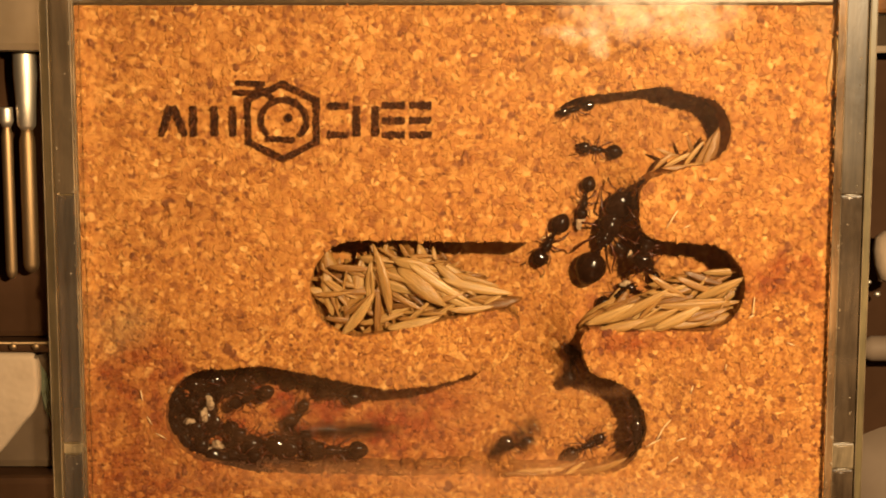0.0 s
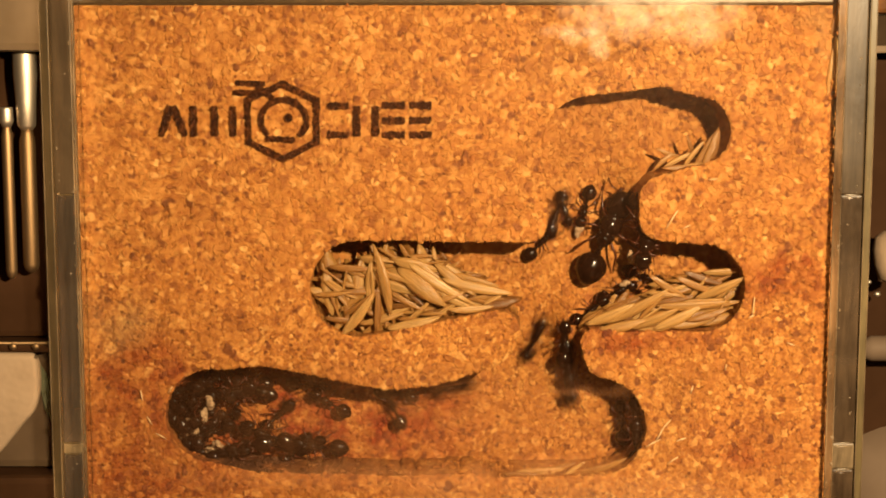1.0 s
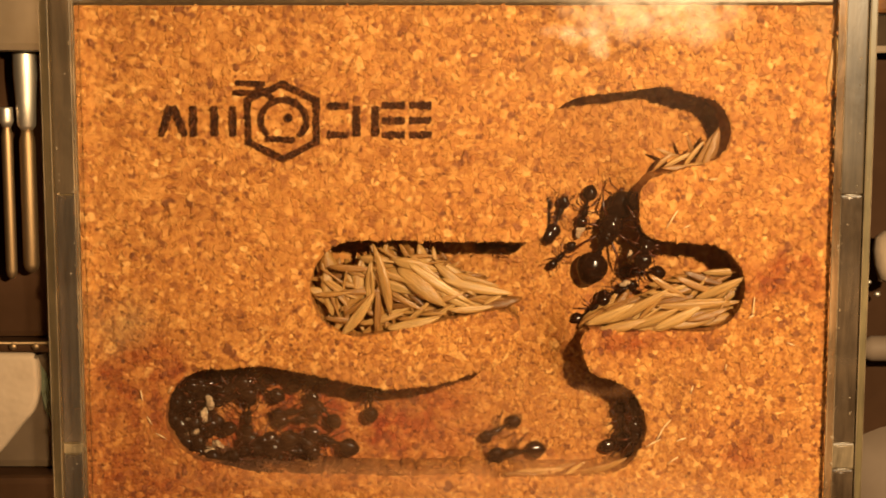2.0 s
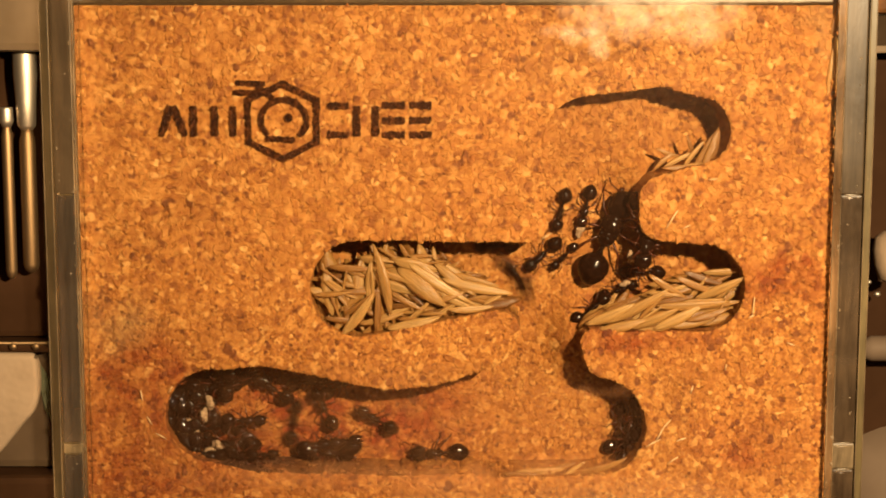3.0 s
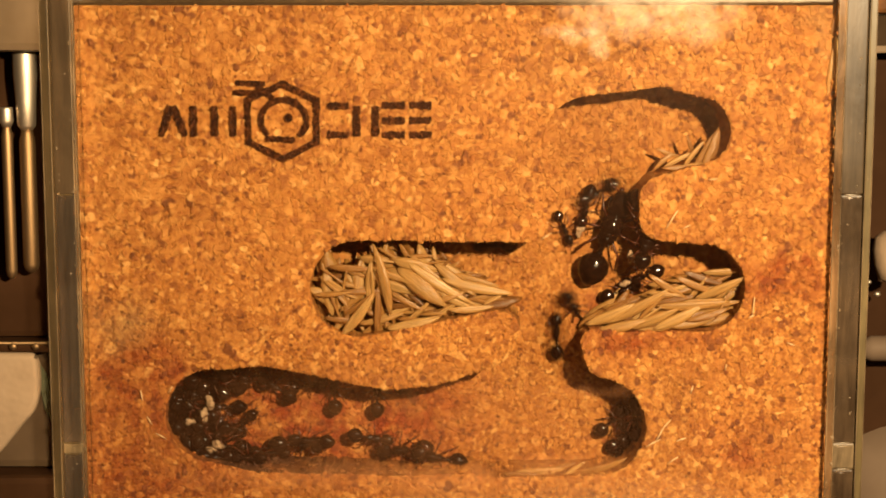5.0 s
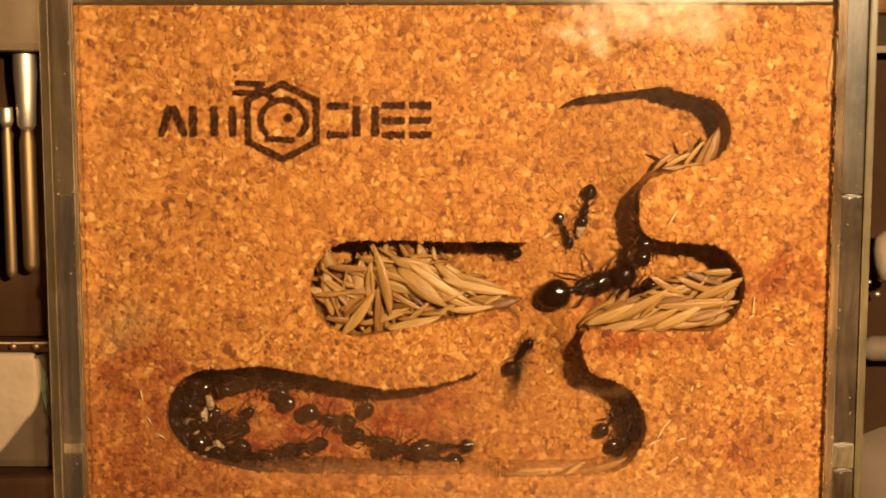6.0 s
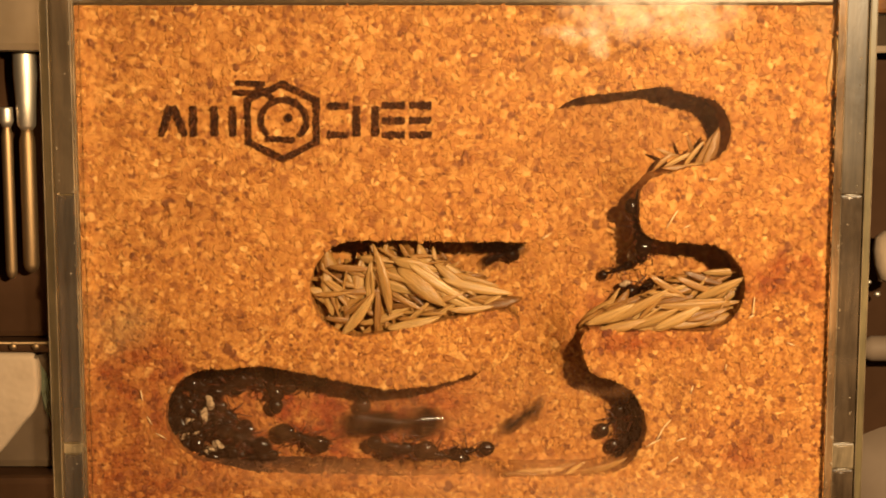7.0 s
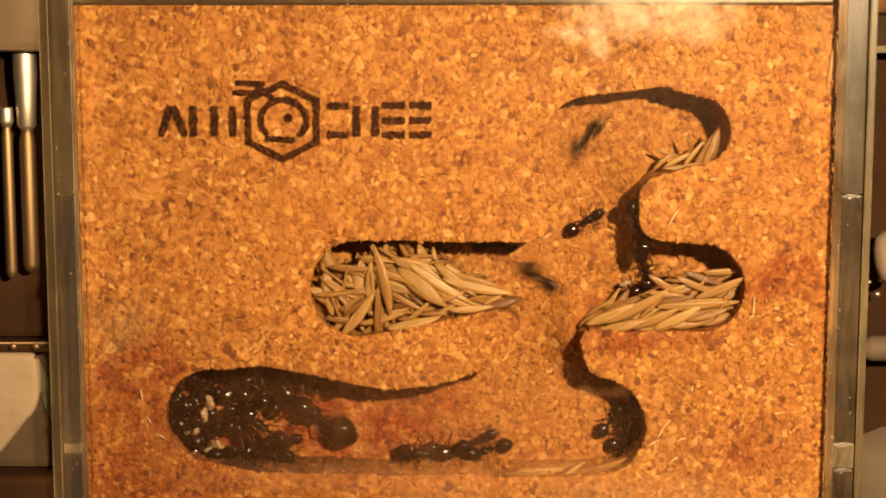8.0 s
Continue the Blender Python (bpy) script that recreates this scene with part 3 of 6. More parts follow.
pane = mesh_ob("front_pane", box(bmesh.new(), -47.5, 51.74, -3.4, -0.4, CORK_Z0, 36.0, 0.12), PANE, None, smooth=False)
tagged(pane, "clear acrylic front sheet with smudges", "acrylic sheet")
lid = mesh_ob("lid_strip", box(bmesh.new(), -48.3, 51.0, 0.0, 24.0, 32.4, 35.5, 0.2), EDGE, None, smooth=False)
tagged(lid, "cloudy acrylic lid strip on the cork block", "acrylic lid")
for o in list(scene.objects):
    if o.type == "MESH" and o.data.materials and o.data.materials[0] in (SIDE, SIDE_RIGHT, FROST_LEFT, DULL, GUM, EDGE, FROST, MILK, LINE, BEAD):
        o.visible_shadow = False


def crumbs():
    """Loose cork crumbs in the gaps between block and case."""
    rng = random.Random(21)
    bm = bmesh.new()
    for _ in range(190):
        right = rng.random() < 0.7
        x = rng.uniform(50.9, 51.8) if right else rng.uniform(-48.5, -47.9)
        z, r = rng.uniform(-36, 32), rng.choice((0.12, 0.16, 0.22, 0.3, 0.42))
        if right and rng.random() < 0.3:
            z = rng.choice((9.5, -12.5, 20.0, -22.0)) + rng.gauss(0, 1.6)
        spin = Vector((rng.uniform(-9, 9), rng.uniform(-9, 9), rng.uniform(-9, 9)))
        blob(bm, (x, rng.uniform(-0.2, 0.8), z), (r * rng.uniform(0.6, 1.1), r * 0.7, r * rng.uniform(0.7, 1.5)), 7, 5, lambda c: c * (1 + 0.5 * noise.noise(c * 1.6 + spin)))
    tagged(mesh_ob("cork_crumbs", bm, CORK, smooth=False), "loose orange cork crumbs beside the block", "crumbs", kind="stuff")


crumbs()


# ---- ants ----
def ant(kind, s, label, category, wide=1.0, gaster=1.0, chest=1.0, rusty=True, tuck=1.0):
    """An ant with its feet at z = 0 and its head towards +x; s: its length in millimetres."""
    root = new(kind)
    tagged(root, label, category)
    h = 0.122 * s
    thin, feel = (0.72, 0.04 * s) if chest > 1.2 else (0.85, 0.12 * s)

    def ringed(c):
        """A gaster: egg-shaped, with the plates' edges as low steps."""
        step = 1 + 0.014 * math.sin(c.x * 13)
        return Vector((c.x, c.y * (1 + 0.16 * c.x - 0.1 * c.x * c.x) * step, c.z * (1 + 0.1 * c.x) * step))

    def boxy(c):
        """A head: blunt before, broad behind with a shallow notch."""
        k = (abs(c.x) ** 2.8 + abs(c.y) ** 2.8 + abs(c.z) ** 2.4) ** (-1 / 2.7)
        c = c * k
        return Vector((c.x + 0.16 * max(0.0, -c.x) * (1 - min(1, abs(c.y) * 2.2)), c.y * (1 - 0.16 * (c.x + 0.4)), c.z))

    head = part("head", blob(bmesh.new(), (0.36 * s, 0, h), (0.13 * s, 0.126 * s * wide, 0.09 * s), 18, 13, boxy), BLACK, root)
    for sy in (-1, 1):
        jaw = 0.025 * s if chest > 1.2 else 0.06 * s
        bm = tube(bmesh.new(), [(0.47 * s, sy * 0.05 * s, h - 0.03 * s), (0.47 * s + jaw, sy * 0.042 * s, h - 0.045 * s), (0.48 * s + jaw, sy * 0.01 * s, h - 0.05 * s)], [0.020 * s, 0.016 * s, 0.004 * s])
        part("mandible", bm, RUST, head)
        bm = tube(bmesh.new(), [(0.46 * s, sy * 0.05 * s, h + 0.03 * s), (0.49 * s, sy * 0.15 * s, h + 0.05 * s), (0.50 * s, sy * 0.17 * s, h + 0.03 * s), (0.50 * s + feel, sy * 0.20 * s, h - 0.06 * s)],
                  [0.011 * s * thin, 0.008 * s * thin, 0.009 * s * thin, 0.012 * s * thin], 6)
        part("antenna", bm, RUST, head)
        part("eye", blob(bmesh.new(), (0.37 * s, sy * 0.12 * s * wide, h + 0.03 * s), (0.02 * s, 0.01 * s, 0.02 * s), 8, 6), BLACK, head)
    bm = blob(bmesh.new(), (0.13 * s, 0, h + 0.005 * s), (0.11 * s * chest ** 0.3, 0.084 * s * chest, 0.088 * s * chest ** 0.6))
    blob(bm, (0.01 * s, 0, h - 0.012 * s), (0.09 * s, 0.066 * s * chest, 0.068 * s * chest ** 0.6))
    blob(bm, (0.235 * s, 0, h), (0.04 * s, 0.035 * s, 0.035 * s), 10, 6)
    plates = ((0.16, 0.055, 0.05), (0.07, 0.06, 0.042), (-0.01, 0.035, 0.036))
    if chest > 1.2:
        plates = ((0.20, 0.048, 0.040), (0.125, 0.060, 0.058), (0.045, 0.062, 0.032), (0.0, 0.045, 0.036), (-0.05, 0.02, 0.034))
        # wing scars and the humps beside the back plate
        for sy in (-1, 1):
            blob(bm, (0.09 * s, sy * 0.082 * s, h + 0.045 * s), (0.030 * s, 0.018 * s, 0.022 * s), 10, 7)
            blob(bm, (0.035 * s, sy * 0.072 * s, h + 0.038 * s), (0.024 * s, 0.016 * s, 0.020 * s), 10, 7)
            blob(bm, (-0.055 * s, sy * 0.040 * s, h + 0.030 * s), (0.022 * s, 0.018 * s, 0.022 * s), 10, 7)
    for dx, dz, r in plates:
        blob(bm, (dx * s, 0, h + dz * s * chest ** 0.5), (r * s, r * s * 0.9 * chest, r * s * 0.7), 12, 8)
    part("thorax", bm, BLACK, root)
    bm = blob(bmesh.new(), (-0.10 * s, 0, h - 0.01 * s), (0.036 * s, 0.030 * s, 0.045 * s), 10, 7)
    blob(bm, (-0.155 * s, 0, h - 0.01 * s), (0.034 * s, 0.036 * s, 0.04 * s), 10, 7)
    part("petiole", bm, BLACK, root)
    g = gaster
    bm = blob(bmesh.new(), (-0.165 * s - 0.165 * s * g, 0, h), (0.172 * s * g, 0.155 * s * g, 0.118 * s * g), 20, 28, ringed)
    part("gaster", bm, BLACK, root)
    for i, (bx, ang) in enumerate(((0.17, 48), (0.09, 96), (0.02, 138))):
        for sy in (-1, 1):
            ca, sa = math.cos(radians(ang)), math.sin(radians(ang)) * sy
            reach = (0.29, 0.29, 0.38)[i] * s * tuck
            root_pt = (0.0, 0.0, 0.0)
            knee = (ca * reach * 0.48, sa * reach * 0.48, 0.075 * s)
            turn = radians(ang + (-26, 14, 24)[i])
            cb, sb = math.cos(turn), math.sin(turn) * sy
            shin = (knee[0] + cb * reach * 0.40, knee[1] + sb * reach * 0.40, -h + 0.06 * s)
            foot = (shin[0] + cb * reach * 0.16 + 0.03 * s, shin[1] + sb * reach * 0.22, -h + 0.04 * s)
            bm = tube(bmesh.new(), [root_pt, (ca * 0.06 * s, sa * 0.06 * s, 0.005 * s), knee, shin, foot],
                      [0.022 * s * thin, 0.016 * s * thin, 0.017 * s * thin, 0.010 * s * thin, 0.005 * s * thin], 6)
            leg = part("leg", bm, RUST if rusty else BLACK, root, "thin rust-brown leg")
            leg.location = (bx * s * MM, sy * 0.045 * s * MM, (h - 0.035 * s) * MM)
    return root


QUEEN = ant("queen_ant", 14.2, "large glossy black queen ant with rust-brown legs", "ant", 0.98, 0.97, 1.36)
WORKERS = {
    "s": ant("worker_ant", 6.1, "small black worker ant with thin legs", "ant", 1.0, 1.06),
    "t": ant("worker_ant", 5.6, "slender small black worker ant with thin legs", "ant", 0.84, 0.78, 0.85),
    "c": ant("worker_ant", 6.5, "huddled black worker ant with legs drawn in", "ant", 1.0, 1.0, 1.0, False, 0.62),
    "m": ant("worker_ant", 6.6, "black worker ant with rust-brown legs", "ant"),
    "l": ant("worker_ant", 8.2, "large-headed glossy black worker ant", "ant", 1.12),
}
used = set()


def spawn(size):
    """The next worker ant of a size."""
    src = WORKERS[size]
    if size not in used:
        used.add(size)
        return src
    made = copy_thing(src, Matrix.Identity(4))
    for a, b in zip(src.children, made.children):
        b.location = a.location
    return made


for w in WORKERS.values():
    tagged(w, group="ants of the colony")


# ---- seeds ----
def husk_mesh(name, length, width, seed):
    """A grass seed in its husk: a pointed spindle with a groove and ribs, along x."""
    bm = bmesh.new()
    rows, seg = 10, 10
    rng = random.Random(seed)
    bend = rng.uniform(-0.05, 0.05) * length
    rings = []
    for i in range(rows + 1):
        u = i / rows
        r = width / 2 * (math.sin(math.pi * min(0.985, max(0.015, u ** 0.85))) ** (0.3 if width < 0.4 else 0.66))
        ring = []
        for j in range(seg):
            a = 2 * math.pi * j / seg
            groove = 1 - 0.5 * math.exp(-((a - math.pi / 2) / 0.4) ** 2) + 0.07 * math.cos(3 * a)
            ring.append(bm.verts.new(Vector(((u - 0.5) * length, math.cos(a) * r + bend * math.sin(math.pi * u), math.sin(a) * r * 0.62 * groove)) * MM))
        rings.append(ring)
    for a, b in zip(rings, rings[1:]):
        for j in range(seg):
            bm.faces.new((a[j], a[(j + 1) % seg], b[(j + 1) % seg], b[j]))
    bm.faces.new(rings[0][::-1])
    bm.faces.new(rings[-1])
    bmesh.ops.recalc_face_normals(bm, faces=bm.faces)
    me = bpy.data.meshes.new(name)
    bm.to_mesh(me)
    bm.free()
    me.materials.append(PALE_HUSK if length > 6.3 else HUSK)
    me.polygons.foreach_set("use_smooth", [True] * len(me.polygons))
    return me


HUSKS = [husk_mesh("grass_seed", l, w, i) for i, (l, w) in enumerate(((4.6, 0.72), (5.4, 0.85), (3.6, 0.68), (6.2, 1.05), (7.2, 1.5), (3.0, 0.6), (4.8, 0.38), (6.4, 1.9), (9.9, 1.45), (8.2, 2.5)))]
HUSK_LEN = (4.6, 5.4, 3.6, 6.2, 7.2, 3.0, 4.8, 6.4, 9.9, 8.2)


def lying(x, y, z, angle, tilt, roll):
    return Matrix.Translation(Vector((x, y, z)) * MM) @ Matrix.Rotation(radians(-angle), 4, "Y") @ Matrix.Rotation(radians(tilt), 4, "Z") @ Matrix.Rotation(radians(90 + roll), 4, "X")


def seed(kind, x, y, z, angle, tilt=0.0, roll=0.0, group="", label="straw-coloured grass seed in its dry husk"):
    """A seed with its length at an angle in the plane of the front, tilted into the depth."""
    ob = new("grass_seed", HUSKS[kind])
    ob.matrix_basis = lying(x, y, z, angle, tilt, roll)
    return tagged(ob, label, "seed", group)


def fits(x, z, length, angle, margin):
    a = radians(angle)
    for u in (-0.5, 0, 0.5):
        if chamber_distance(np.array(x + math.cos(a) * length * u), np.array(z + math.sin(a) * length * u)) > -margin:
            return False
    return True


def heap(group, count, area, angles, rng, depths=(1.2, 7.4), bed=0, kinds=(0, 0, 1, 2, 2, 3, 5, 6, 7)):
    """A heap of seeds in a chamber; area(x, z) says where seeds lie. The seeds of the bed, deep under the others, are one joined object."""
    made, verts, faces = 0, [], []
    for _ in range((count + bed) * 60):
        if made == count + bed:
            break
        x0, x1, z0, z1, ok = area
        x, z = rng.uniform(x0, x1), rng.uniform(z0, z1)
        kind = rng.choice(kinds if made < count else (0, 1, 1, 3, 3, 7))
        ang = angles(x, z, rng)
        if not ok(x, z) or not fits(x, z, HUSK_LEN[kind] * 0.85, ang, 0.15 if made < count else -0.35):
            continue
        if made < count:
            y = depths[0] + (depths[1] - depths[0]) * (made / count) + rng.uniform(-0.3, 0.3)
            seed(kind, x, y, z, ang, rng.uniform(-10, 10), rng.uniform(-40, 40), group)
        else:
            y = depths[1] - 0.8 + (7.0 - depths[1]) * (made - count) / bed
            m = lying(x, y, z, ang, rng.uniform(-10, 10), rng.uniform(-40, 40))
            base = len(verts)
            verts += [m @ v.co for v in HUSKS[kind].vertices]
            faces += [tuple(base + i for i in p.vertices) for p in HUSKS[kind].polygons]
        made += 1
    if bed:
        me = bpy.data.meshes.new("seed_bed")
        me.from_pydata(verts, [], faces)
        me.materials.append(HUSK)
        me.polygons.foreach_set("use_smooth", [True] * len(me.polygons))
        tagged(new("seed_bed", me), "straw-coloured grass seeds deep in the heap", "seeds", kind="stuff")


def stores():
    rng = random.Random(5)
    left = "seeds heaped in the middle chamber"
    heap(left, 150, (-17.5, 8.0, -11.5, 1.0, lambda x, z: z < (-3.4 if x < -9 else -1.2) - 0.5 * max(0, x + 3)), lambda x, z, r: (r.gauss(-50 + (x + 17) * 1.5, 44) if x < -7 else r.gauss(-20, 27)), rng, (1.1, 2.8), 320, (0, 1, 1, 2, 3, 3, 5, 6, 6, 7))
    for kind, x, y, z, ang in ((8, -8.2, 0.85, -4.2, 104), (3, -8.9, 1.0, -8.3, 88), (9, -2.9, 0.95, -5.3, -38), (8, -0.6, 0.9, -4.6, -33), (4, -11.5, 0.6, -9.0, 53), (3, -10.9, 1.0, -7.4, 36), (4, -4.0, 0.95, -10.2, 12), (8, 4.6, 1.1, -5.2, -12), (7, -3.6, 1.3, -2.4, -14), (7, 1.2, 1.9, -3.4, -30), (4, 1.6, 1.2, -4.2, -38), (4, 4.0, 1.6, -4.4, -14),
                               (3, -11.6, 1.3, -6.6, 42), (3, -13.4, 1.6, -9.2, 60), (3, -3.2, 1.4, -10.0, 14), (3, 0.6, 1.5, -7.0, 12), (3, -12.3, 1.3, -2.7, -3), (6, -14.6, 1.5, -4.2, -35), (6, -13.2, 1.2, -5.4, 82), (6, -7.0, 1.2, -2.0, -6), (6, 0.6, 1.7, -2.2, 40), (3, 5.8, 1.9, -5.6, -20), (3, 1.2, 1.7, -8.2, 18)):
        seed(kind, x, y, z, ang, rng.uniform(-5, 5), rng.uniform(-20, 20), left)
    right = "seeds heaped beside the queen"
    heap(right, 75, (20.0, 40.0, -11.2, -2.2, lambda x, z: z < -9.4 + (x - 19.5) * 0.34), lambda x, z, r: r.gauss(30 - (x - 20) * 1.0, 14), rng, (1.1, 3.2), 120, (0, 0, 1, 2, 3, 3, 6, 6))
    for kind, x, y, z, ang in ((4, 22.5, 1.0, -9.0, 24), (8, 26.0, 0.9, -7.9, 29), (3, 31.0, 1.1, -6.0, 14), (4, 37.2, 0.9, -5.4, 24), (8, 33.6, 0.9, -7.6, 4), (4, 28.2, 0.85, -9.6, 22), (4, 24.0, 0.8, -10.5, 14), (4, 31.6, 0.8, -9.4, 26), (3, 30.2, 0.9, -5.2, -32), (3, 35.6, 0.8, -9.0, 16), (3, 34.0, 0.85, -5.0, -22),
                               (4, 33.6, 1.3, -10.0, 10), (3, 37.0, 1.4, -7.6, 6), (3, 35.2, 1.6, -4.2, -18), (3, 38.2, 3.0, -3.4, 4), (4, 29.6, 1.3, -10.4, 12)):
        seed(kind, x, y, z, ang, rng.uniform(-5, 5), rng.uniform(-20, 20), right)
    top = "seeds in the upper chamber"
    for kind, x, y, z, ang in ((3, 35.6, 2.0, 13.2, 68), (3, 34.8, 2.4, 12.8, 60), (0, 33.6, 2.8, 12.4, 52), (0, 31.6, 3.0, 11.6, 28), (2, 30.2, 3.4, 12.6, 160), (1, 31.8, 1.6, 10.9, 4), (0, 34.4, 1.4, 10.9, -2), (2, 29.6, 3.0, 11.4, 40), (5, 33.2, 3.4, 13.6, 110), (1, 36.2, 2.8, 13.0, 74)):
        seed(kind, x, y, z, ang, rng.uniform(-6, 6), rng.uniform(-20, 20), top)
    low = "seeds on the floor of the lower chamber"
    for kind, x, y, z, ang in ((3, 11.2, 1.0, -31.2, -3), (4, 13.0, 1.6, -30.9, 5), (1, 15.6, 2.6, -30.6, 14), (0, 17.6, 1.2, -30.9, 40), (3, 20.4, 1.6, -30.6, 14), (1, 22.6, 1.4, -30.0, 24)):
        seed(kind, x, y, z, ang, rng.uniform(-6, 6), rng.uniform(-20, 20), low)
    seed(5, 13.5, 7.7, 1.8, 40, label="single pale grass seed on the cork")
    side = "seeds wedged beside the cork block"
    for kind, x, y, z, ang in ((4, 51.0, 0.2, 23.8, 84), (4, 51.6, 0.3, 24.6, 93), (3, 51.3, 0.2, 30.6, 80), (0, 51.4, 0.5, 17.0, 95), (5, 51.4, 0.5, 9.0, 87)):
        seed(kind, x, y, z, ang, 0, 25, side, "grass seed wedged between cork and acrylic")


stores()


for sx, sy, sz, ln, ang in ((30.4, -0.25, 4.0, 2.9, 58), (35.7, -0.25, 9.3, 1.4, 8), (14.2, 7.4, 0.7, 1.8, 32), (41.5, -0.25, -7.7, 2.6, 84), (32.4, -0.25, 3.0, 1.1, 25),
                            (28.4, -0.22, -26.5, 2.2, 28), (29.3, -0.22, -25.3, 2.6, 62), (30.2, -0.22, -23.9, 1.8, 48), (32.2, -0.22, -26.0, 1.4, 20), (33.5, -0.22, -19.1, 1.2, 75), (31.1, -0.22, -28.9, 1.9, 35), (-39.6, -0.22, -23.4, 1.3, 120), (-38.1, -0.22, -25.5, 1.6, 150), (-36.7, -0.22, -19.1, 1.1, 60), (-40.6, -0.22, -19.9, 1.4, 100), (41.3, -0.22, -9.1, 1.0, 30), (46.7, -0.22, -12.9, 1.2, 160), (38.0, -0.22, -16.0, 0.9, 80)):
    ca, sa = math.cos(radians(ang)) * ln / 2, math.sin(radians(ang)) * ln / 2
    bm = tube(bmesh.new(), [(sx - ca, sy, sz - sa), (sx, sy - 0.04, sz + 0.05), (sx + ca, sy, sz + sa)], [0.04, 0.11, 0.05], 6)
    tagged(mesh_ob("straw_splinter", bm, STRAW), "thin pale straw splinter on the cork", "splinter", "splinters of straw")


def ledge_debris():
    """Dark crumbs and droppings along the ledge of the lower chamber."""
    rng = random.Random(31)
    bm = bmesh.new()
    levels = np.arange(-34.0, -24.0, 0.1)
    for _ in range(260):
        x = rng.uniform(-35, 25) if rng.random() < 0.6 else rng.gauss(-24, 6)
        x = min(25.0, max(-35.0, x))
        z = levels[np.argmax(chamber_distance(np.full(levels.shape, x), levels) < 0)]
        r = rng.choice((0.12, 0.16, 0.2, 0.28, 0.38))
        spin = Vector((rng.uniform(-9, 9), rng.uniform(-9, 9), rng.uniform(-9, 9)))
        blob(bm, (x, rng.uniform(0.2, 7.6), z + r * 0.5), (r * rng.uniform(0.8, 1.6), r, r * 0.8), 7, 5, lambda c: c * (1 + 0.5 * noise.noise(c * 1.6 + spin)))
    tagged(mesh_ob("debris", bm, CUT, smooth=False), "dark crumbs and droppings on the ledge of the nest", "debris", kind="stuff")


ledge_debris()


# ---- pale brood in the colony's corner ----
def larva(size):
    """A plump, bent, faintly ringed larva, along x."""
    bm = bmesh.new()
    blob(bm, (0, 0, 0), (0.5 * size, 0.30 * size, 0.28 * size), 16, 14, lambda c: Vector((c.x, c.y * (1 + 0.07 * math.sin(c.x * 16) - 0.25 * c.x) + 0.35 * c.x * c.x, c.z * (1 + 0.07 * math.sin(c.x * 16)))))
    for v in bm.verts:
        v.co += v.co.normalized() * 0.00045 * noise.noise(v.co * 1500 + Vector((size * 9, 0, 0)))
    ob = mesh_ob("ant_larva", bm, BROOD)
    return tagged(ob, "pale cream ant larva held by workers", "larva", "brood of the colony")


for bx, by, bz, bs, ba in ((-32.0, 3.4, -21.7, 2.0, 100), (-32.8, 3.4, -23.6, 2.2, 80), (-34.6, 3.4, -24.7, 2.4, 150), (-35.7, 3.4, -26.3, 1.7, 40), (-32.0, 3.4, -28.4, 1.9, 20), (-31.0, 3.4, -27.7, 1.8, 160), (-34.1, 3.4, -25.6, 1.6, 60), (25.6, 4.4, -1.4, 1.3, 95), (25.0, 5.6, -5.6, 1.4, 20)):
    larva(bs).matrix_basis = Matrix.Translation(Vector((bx, by, bz)) * MM) @ Matrix.Rotation(radians(-ba), 4, "Y")
CARRIED = larva(1.7)

# ---- condensation, smears and a painted glare on the inside of the pane ----
def film(name, x0, x1, z0, z1, mat, label, category, y=-0.3, wob=0.6):
    bm = bmesh.new()
    n = 28
    centre = ((x0 + x1) / 2, (z0 + z1) / 2)
    outer = []
    for i in range(n * 2):
        a = math.pi * i / n
        k = (abs(math.cos(a)) ** 4 + abs(math.sin(a)) ** 4) ** -0.25
        w = 1 + wob * 0.2 * noise.noise((math.cos(a) * 1.7 + x0, math.sin(a) * 1.7, z0))
        outer.append(bm.verts.new(Vector((centre[0] + (x1 - x0) / 2 * math.cos(a) * k * w, y, centre[1] + (z1 - z0) / 2 * math.sin(a) * k * w)) * MM))
    bm.faces.new(outer)
    made = bmesh.ops.extrude_face_region(bm, geom=bm.faces[:])
    for v in made["geom"]:
        if isinstance(v, bmesh.types.BMVert):
            v.co.y += 0.05 * MM
    bmesh.ops.recalc_face_normals(bm, faces=bm.faces)
    ob = mesh_ob(name, bm, mat, smooth=False)
    ob.visible_shadow = False
    return tagged(ob, label, category)


film("condensation", -40.0, 34.0, -34.0, -15.0, HAZE, "thin misty condensation on the inside of the acrylic", "condensation")
film("smear", 9.5, 24.0, 21.5, 31.0, SMEAR_GLARE, "whitish dried smear and painted glare on the acrylic", "smear", wob=2.0)
# the wide one paints the glare of a reflection along the top
film("smear", 14.0, 42.0, 25.0, 35.0, SMEAR_GLARE, "whitish dried smear and painted glare on the acrylic", "smear", wob=2.0)

